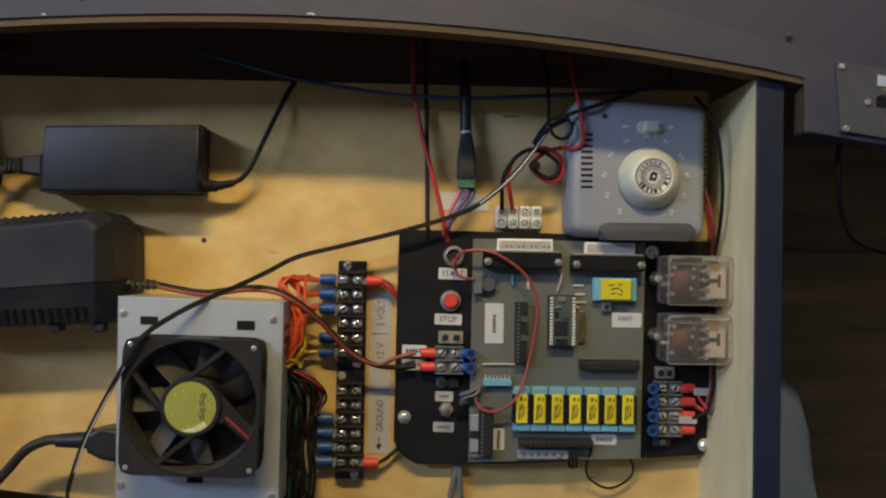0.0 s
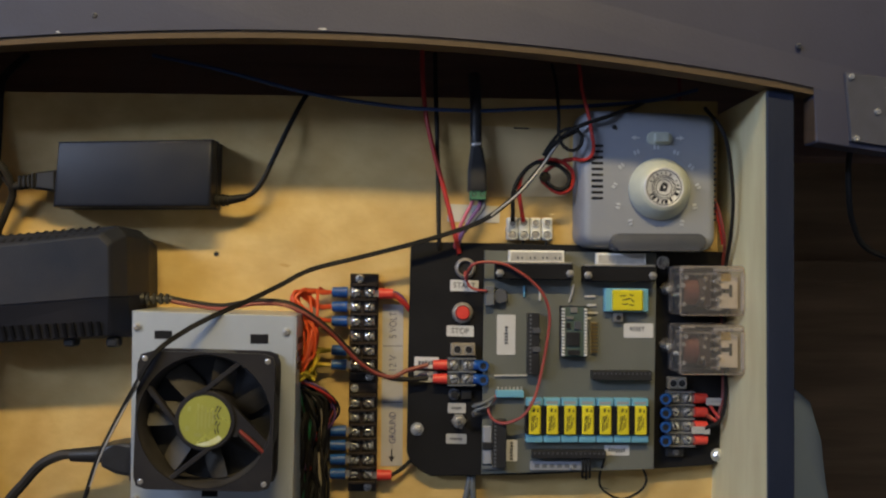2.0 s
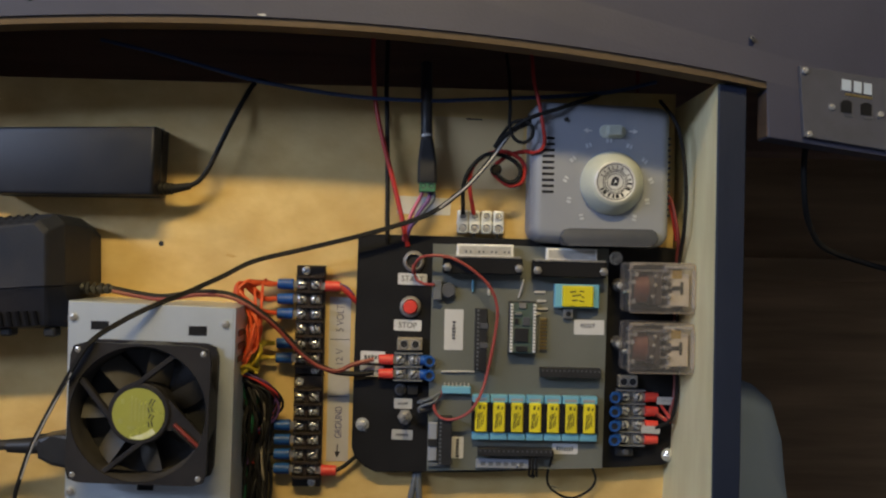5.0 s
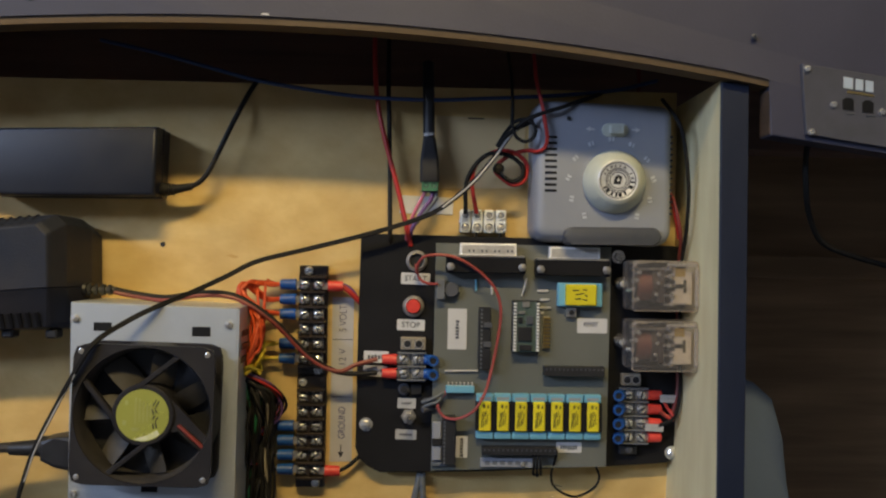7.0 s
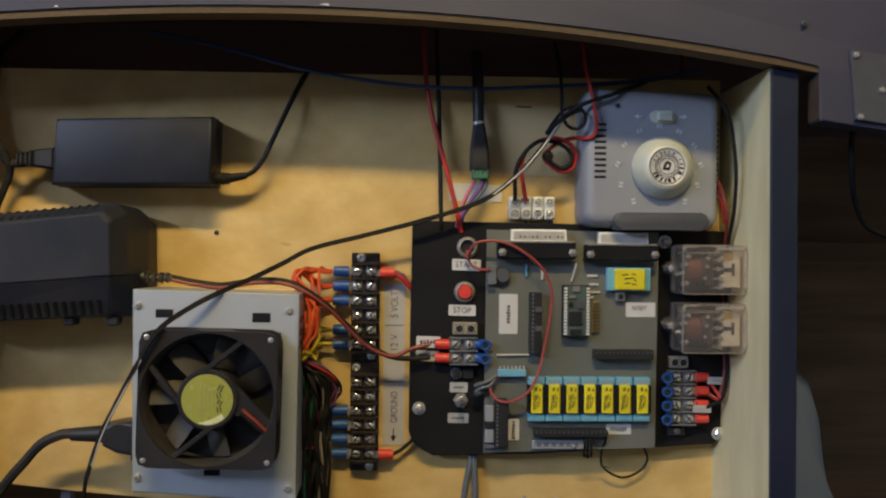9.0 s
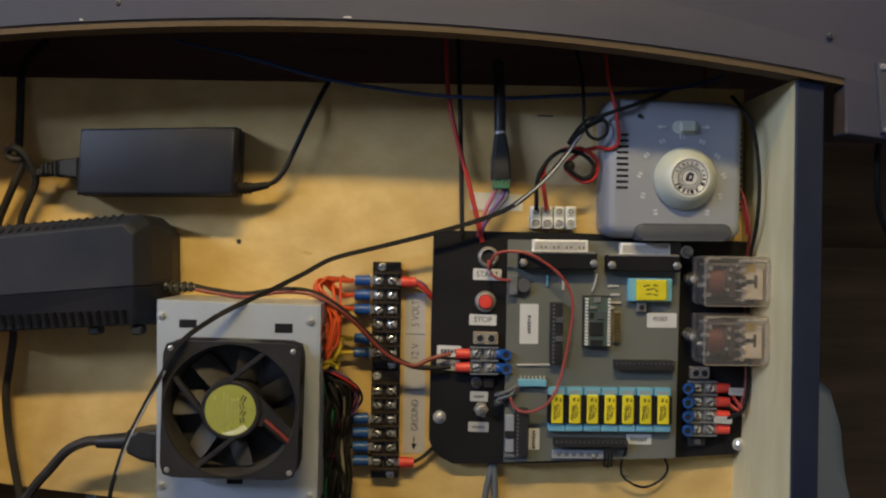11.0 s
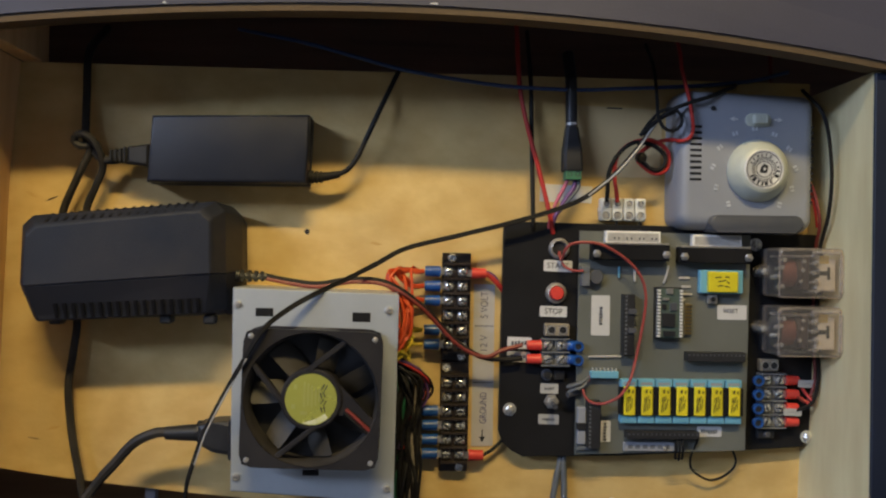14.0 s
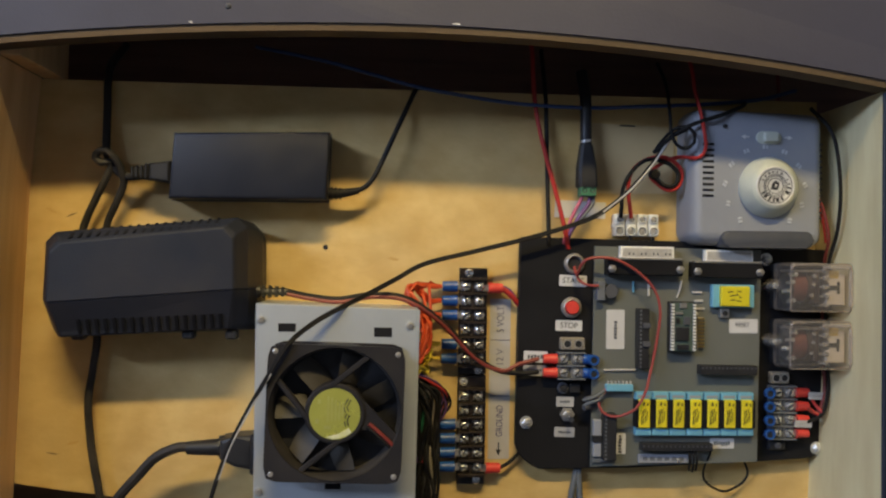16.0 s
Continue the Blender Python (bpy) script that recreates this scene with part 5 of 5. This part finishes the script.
# wires hanging from the bench
cord("hook_up_wire", "red wire hanging from the bench to the plate", [(156, 190, -20), (156.4, 157, 6), (157.2, 134, 10), (159.4, 109, 11), (164.6, 84, 12), (172.6, 55, 13), (178.2, 34, 14), (183, 14, 15), (186, 2, 12)], 1.8, RED)
cord("hook_up_wire", "black wire hanging from the bench to the plate", [(166.6, 160, -10), (167.2, 121, 8), (168.1, 100, 9), (169.4, 58, 9), (170.4, 14, 13), (171, 2, 10)], 1.7, WIRE)
cord("hook_up_wire", "red wire hanging down to the speed controller", [(272, 170, 10), (273, 140, 34), (274.4, 122, 38), (278.6, 104, 40), (281, 90, 41), (282.6, 80, 40), (281, 73.5, 38.4), (276, 71, 36), (270, 73, 28)], 1.4, RED)
cord("hook_up_wire", "blue wire sagging under the bench", [(-60, 160, -30), (-6, 143, 4), (28, 133.5, 10), (70, 122.3, 14), (112, 115.6, 15), (150, 111.4, 16), (200, 110.2, 16), (237, 112.5, 14), (266, 114.6, 12), (300, 117.5, 10), (340, 123, 5), (375, 134, -10)], 1.5, BLUE_WIRE)
cord("hook_up_wire", "dull red wire end hanging under the bench", [(362, 190, -30), (361.5, 150, -14), (361, 124, -10), (360.6, 112, -8)], 1.5, DARK_RED)
# coil of red and black wire above the connector block
rl = [(234.6, 27, 12), (233, 34, 15), (230.4, 50, 18), (233.4, 63, 20), (244.6, 71.4, 21), (259, 72.4, 22), (270, 64, 22), (268.8, 51.4, 22), (260.4, 47.8, 22), (252, 53, 21), (247, 60, 20), (258, 70, 19), (272, 74, 18), (284, 72, 20)]
cord("hook_up_wire", "looped red wire above the connector block", rl, 1.6, RED)
bl = [(226.4, 27, 12), (226.2, 34, 15), (226.0, 48, 19), (231.6, 61, 22), (243, 70.4, 24), (258, 68.6, 24), (267, 61, 24), (266, 53.4, 24), (259, 50.4, 24), (251, 55.6, 23), (249, 62, 22)]
cord("hook_up_wire", "looped black wire above the connector block", bl, 1.6, WIRE)
cord("hook_up_wire", "black wire curled beside the speed controller", [(257.6, 150, 0), (258.2, 129, 20), (258.4, 104, 30), (257.6, 90, 36), (261, 80.5, 38), (267.6, 77.6, 39), (273.4, 81.6, 40), (273.6, 89, 40), (268, 93.6, 39), (260, 92.4, 36), (254, 86, 30), (249, 78, 25)], 1.3, WIRE)
cord("hook_up_wire", "thin black wire running over a corner of the speed controller", [(248, 76, 24), (258, 86, 32), (268, 93.5, 39), (280, 98.5, 41), (292, 102.4, 41), (304, 107.5, 36), (318, 114, 22), (332, 123, -5)], 1.6, WIRE)
t = thing("cable_tie", 249.6, 59.6, 20, "black wire tie round the coil", "cable tie")
part("knot", lathe([(4.2, 19), (4.4, 22), (3.4, 25.6), (0, 26.2)], 249.6, 59.6, 10), WIRE, t)
part("tail", tube([(250, 58, 24), (253, 54, 26), (255.4, 51, 26)], 1.0, 6), WIRE, t)
# wires along the cream side board
cord("hook_up_wire", "black wire down the side board", [(368, 112, 30), (374.6, 96, 44), (379, 80, 48), (383.4, 48, 46), (384.4, 19, 40), (386.0, -8, 24), (386.4, -45, 20), (386.4, -80, 22), (385.4, -104, 26), (381, -121, 26), (371, -128, 22)], 1.4, WIRE)
rr = [(373, 46, 26), (377.6, 40, 28), (381.0, 25, 30), (383.8, 11, 28), (385.6, -6, 19), (386.2, -46, 15), (386.2, -80, 17), (384.4, -104, 22), (379, -121, 22), (370, -116, 20)]
cord("hook_up_wire", "red wire down the side board", rr, 1.3, DARK_RED, extra=[("second_core", shifted(rr[:4], -1.2, -1.0, -2), 0.9, RED)])
for k, (z, zz) in enumerate(((-106, -118), (-116.4, -121))):
    cord("hook_up_wire", "short red wire from a lug to the bundle", [(368, z, 19), (373, z - 1, 20), (377, (z + zz) / 2 - 2, 22), (381, zz - 2, 26)], 1.2, RED)
# leads round the circuit board
cord("jumper_wire", "thin red jumper wire arching over the circuit board", [(190.4, -12, 14), (190.8, -18, 22), (192.4, -10, 30), (199, -5.2, 32), (217, -5.8, 34), (235, -15.6, 34), (247.4, -28.6, 33), (252, -44, 32), (250.2, -64.6, 31), (245.6, -89, 31),
      (240.4, -105.4, 34), (232.4, -117, 35), (220.2, -123, 31), (211, -120.8, 28), (207.6, -113, 26), (211.8, -107, 24), (214, -104, 22)], 1.1, JUMPER, category="wire")
cord("jumper_wire", "thin red jumper wire from the start button", [(191, -16, 16), (193.2, -22.6, 22), (199.4, -25.6, 26), (206, -25.6, 29)], 1.0, JUMPER, category="wire")
cord("hook_up_wire", "thin black wire looping below the circuit board", [(295.6, -146, 24), (294.8, -152, 23), (293.2, -166.6, 14), (297, -177, 10), (311.4, -184.2, 8), (325, -178.8, 8), (330.6, -170.6, 8), (328.6, -163, 8), (325, -156, 8)], 0.9, WIRE)
for k in range(3):
    cord("hook_up_wire", "short black wire end below the circuit board", [(277.5 + 2.6 * k, -147, 24), (278.4 + 2.4 * k, -155, 27), (278.6 + 2.8 * k, -164 - 1.5 * (k % 2), 22), (281 + 2 * k, -165.4, 18)], 0.9, WIRE)
for k in range(2):
    cord("grey_cable", "blue-grey cable hanging below the plate", [(197.5 + 2.2 * k - 1, -160, 3), (196 + 2.6 * k - 1, -172, 6), (192.5 + 7 * k - 1, -189, 7), (189.5 + 9.4 * k - 1, -214, 8), (185 + 11 * k, -260, 8)], 2.4, GREY_WIRE)
cord("hook_up_wire", "red wire from a red lug under the plate", [(136, -29.4, 9), (141, -33, 9), (146, -38, 8), (152, -45, 5)], 2.0, RED, extra=[("second_core", [(136, -28, 8), (142, -31, 8), (147.5, -39, 7), (152, -47, 4)], 1.4, PURPLE_WIRE)])
cord("hook_up_wire", "black wire from a red lug under the plate", [(135, -166.4, 9), (141, -163.6, 8), (147, -159, 7), (153, -154, 3)], 1.5, WIRE)
cord("hook_up_wire", "pink wire from the green screw end", [(196.4, 43, 14), (193, 36, 14), (188, 26, 13), (184, 14, 14), (182, 4, 10)], 1.4, material("pink_insulation", (0.55, 0.12, 0.18), 0.45))
cord("hook_up_wire", "violet wire from the green screw end", [(201.6, 43, 14), (200, 36, 16), (193, 26, 16), (187, 15, 15), (184, 4, 10)], 1.6, PURPLE_WIRE)
cord("hook_up_wire", "grey wire from the green screw end", [(204, 43, 14), (204, 37, 15), (198, 29, 16), (189, 18, 15)], 1.5, GREY_WIRE)
for k in range(2):
    cord("hook_up_wire", "grey wire at the edge of the circuit board", [(196 + k, -112 - 4 * k, 24), (202, -110 - 3 * k, 27), (208, -107 - 4 * k, 27), (212, -104.5, 25)], 1.1, GREY_WIRE)

# loom from the power supply to the terminal strips
def loom_wire(mat, label, z_end, start, seed, looped=False):
    r = random.Random(seed)
    sx, sz, sh = start
    j = r.uniform
    end = [(81 + j(-2, 2), z_end + j(-1.2, 1.6), j(9, 13)), (89, z_end + j(-0.8, 0.8), 8.6)]
    if looped:
        pts = [(sx, sz, sh), (76 + j(-3, 3), -72 + j(-3, 3), 28 + j(-5, 5)), (79 + j(-5, 3), -59 + j(-3, 3), 27 + j(-6, 6)), (73.5 + j(-3, 4), -46 + j(-3, 3), 25 + j(-5, 5)),
               (65 + j(-3, 3), -37 + j(-3, 3), 24 + j(-5, 5)), (66 + j(-3, 3), -29 + j(-3, 2), 22 + j(-5, 4)), (73 + j(-2, 2), (z_end - 29) / 2 + j(-2, 3), 15 + j(-3, 3))]
    else:
        mid, top = 71 + j(-2, 9), z_end + j(-5, 3)
        pts = [(sx, sz, sh), (sx + 5, sz + 4, sh + j(0, 8)), (mid + j(0, 6), (sz + top) / 2 + j(-5, 5), j(16, 34)), (mid + j(-1, 3), top, j(11, 22))]
    cord("loom_wire", label, pts + end, 1.15, mat, group="power supply loom", category="wire")


for k in range(19):
    z_end = (UP[0], UP[0], UP[0], UP[1], UP[1], UP[2], UP[0], UP[1], UP[2])[k % 9]
    loom_wire(ORANGE, "orange loom wire from the power supply to a lug", z_end, (67.5 + 0.3 * (k % 3), -80 - (k % 5) * 1.8, 20 + (k % 4) * 5), k, k % 3 != 2)
for k in range(10):
    loom_wire(YELLOW_WIRE, "yellow loom wire from the power supply to a lug", (UP[4], UP[5])[k % 2], (67.5, -90 - (k % 3) * 2, 20 + (k % 4) * 5), 40 + k)
for k in range(8):
    r = random.Random(60 + k)
    mat = (PURPLE_WIRE, WIRE, RED, WIRE, PURPLE_WIRE, WIRE, ORANGE, WIRE)[k]
    nm = ("violet", "black", "red", "black", "violet", "black", "orange", "black")[k]
    cord("loom_wire", nm + " loom wire curving beside the power supply", [(69, -91 - k % 3, 30), (80 + r.uniform(-2, 2), -97 + r.uniform(-3, 3), 28), (90 + r.uniform(-3, 3), -106 + r.uniform(-3, 3), 22), (95 + r.uniform(-4, 2), -118 + r.uniform(-2, 3), 16),
          (88 + r.uniform(-4, 2), -129, 14), (77 + r.uniform(-3, 3), -138 + r.uniform(-6, 3), 16), (73 + r.uniform(-2, 3), -160, 18)], 1.0, mat, group="power supply loom", category="wire")
for k in range(10):
    r = random.Random(80 + k)
    mat = (GREEN_WIRE, WIRE, WIRE, WIRE, GREEN_WIRE, WIRE, WIRE, TAN_PLASTIC, WIRE, WIRE)[k]
    nm = ("green", "black", "black", "black", "green", "black", "black", "brown", "black", "black")[k]
    x = 71.5 + 1.7 * k
    cord("loom_wire", nm + " loom wire hanging beside the power supply", [(69.5, -89 - k, 26 + 2 * (k % 3)), (x + r.uniform(-1, 2), -108 + r.uniform(-4, 4), 18 + r.uniform(0, 8)), (x + r.uniform(-2, 3), -130, 14 + r.uniform(0, 8)), (x + r.uniform(-3, 2), -155, 12 + r.uniform(0, 9)),
          (x + r.uniform(-2, 2), -180, 12 + r.uniform(0, 6)), (x - 2 + r.uniform(-3, 3), -215, 12), (x - 4, -250, 12)], 1.15, mat, group="power supply loom", category="wire", wobble=3.5, seed=30 + k)
for k in range(8):
    z = LO[2 + k // 2]
    r = random.Random(110 + k)
    cord("loom_wire", "black loom wire to a blue lug", [(72 + r.uniform(-1, 3), -104 - 4 * k, 20), (76 + r.uniform(-2, 2), (z - 110 - 4 * k) / 2, 16 + r.uniform(0, 5)), (80, z + r.uniform(-2, 2), 11), (89, z, 8.6)], 1.0, WIRE, group="power supply loom", category="wire")
for k in range(16):
    r = random.Random(200 + k)
    x = 70 + 1.3 * k
    cord("loom_wire", "black loom wire in the bundle beside the power supply", [(69, -88 - 2 * (k % 6), 12 + 3 * (k % 5)), (x + r.uniform(-2, 2), -112 + r.uniform(-6, 4), 8 + r.uniform(0, 22)), (x - 1 + r.uniform(-2, 3), -134 + r.uniform(-4, 4), 8 + r.uniform(0, 20)),
          (x - 3 + r.uniform(-3, 3), -158, 8 + r.uniform(0, 16)), (x - 5 + r.uniform(-3, 3), -182, 8 + r.uniform(0, 12)), (x - 8, -220, 10), (x - 10, -260, 12)], 1.35, WIRE, group="power supply loom", category="wire", wobble=3.5, seed=k)
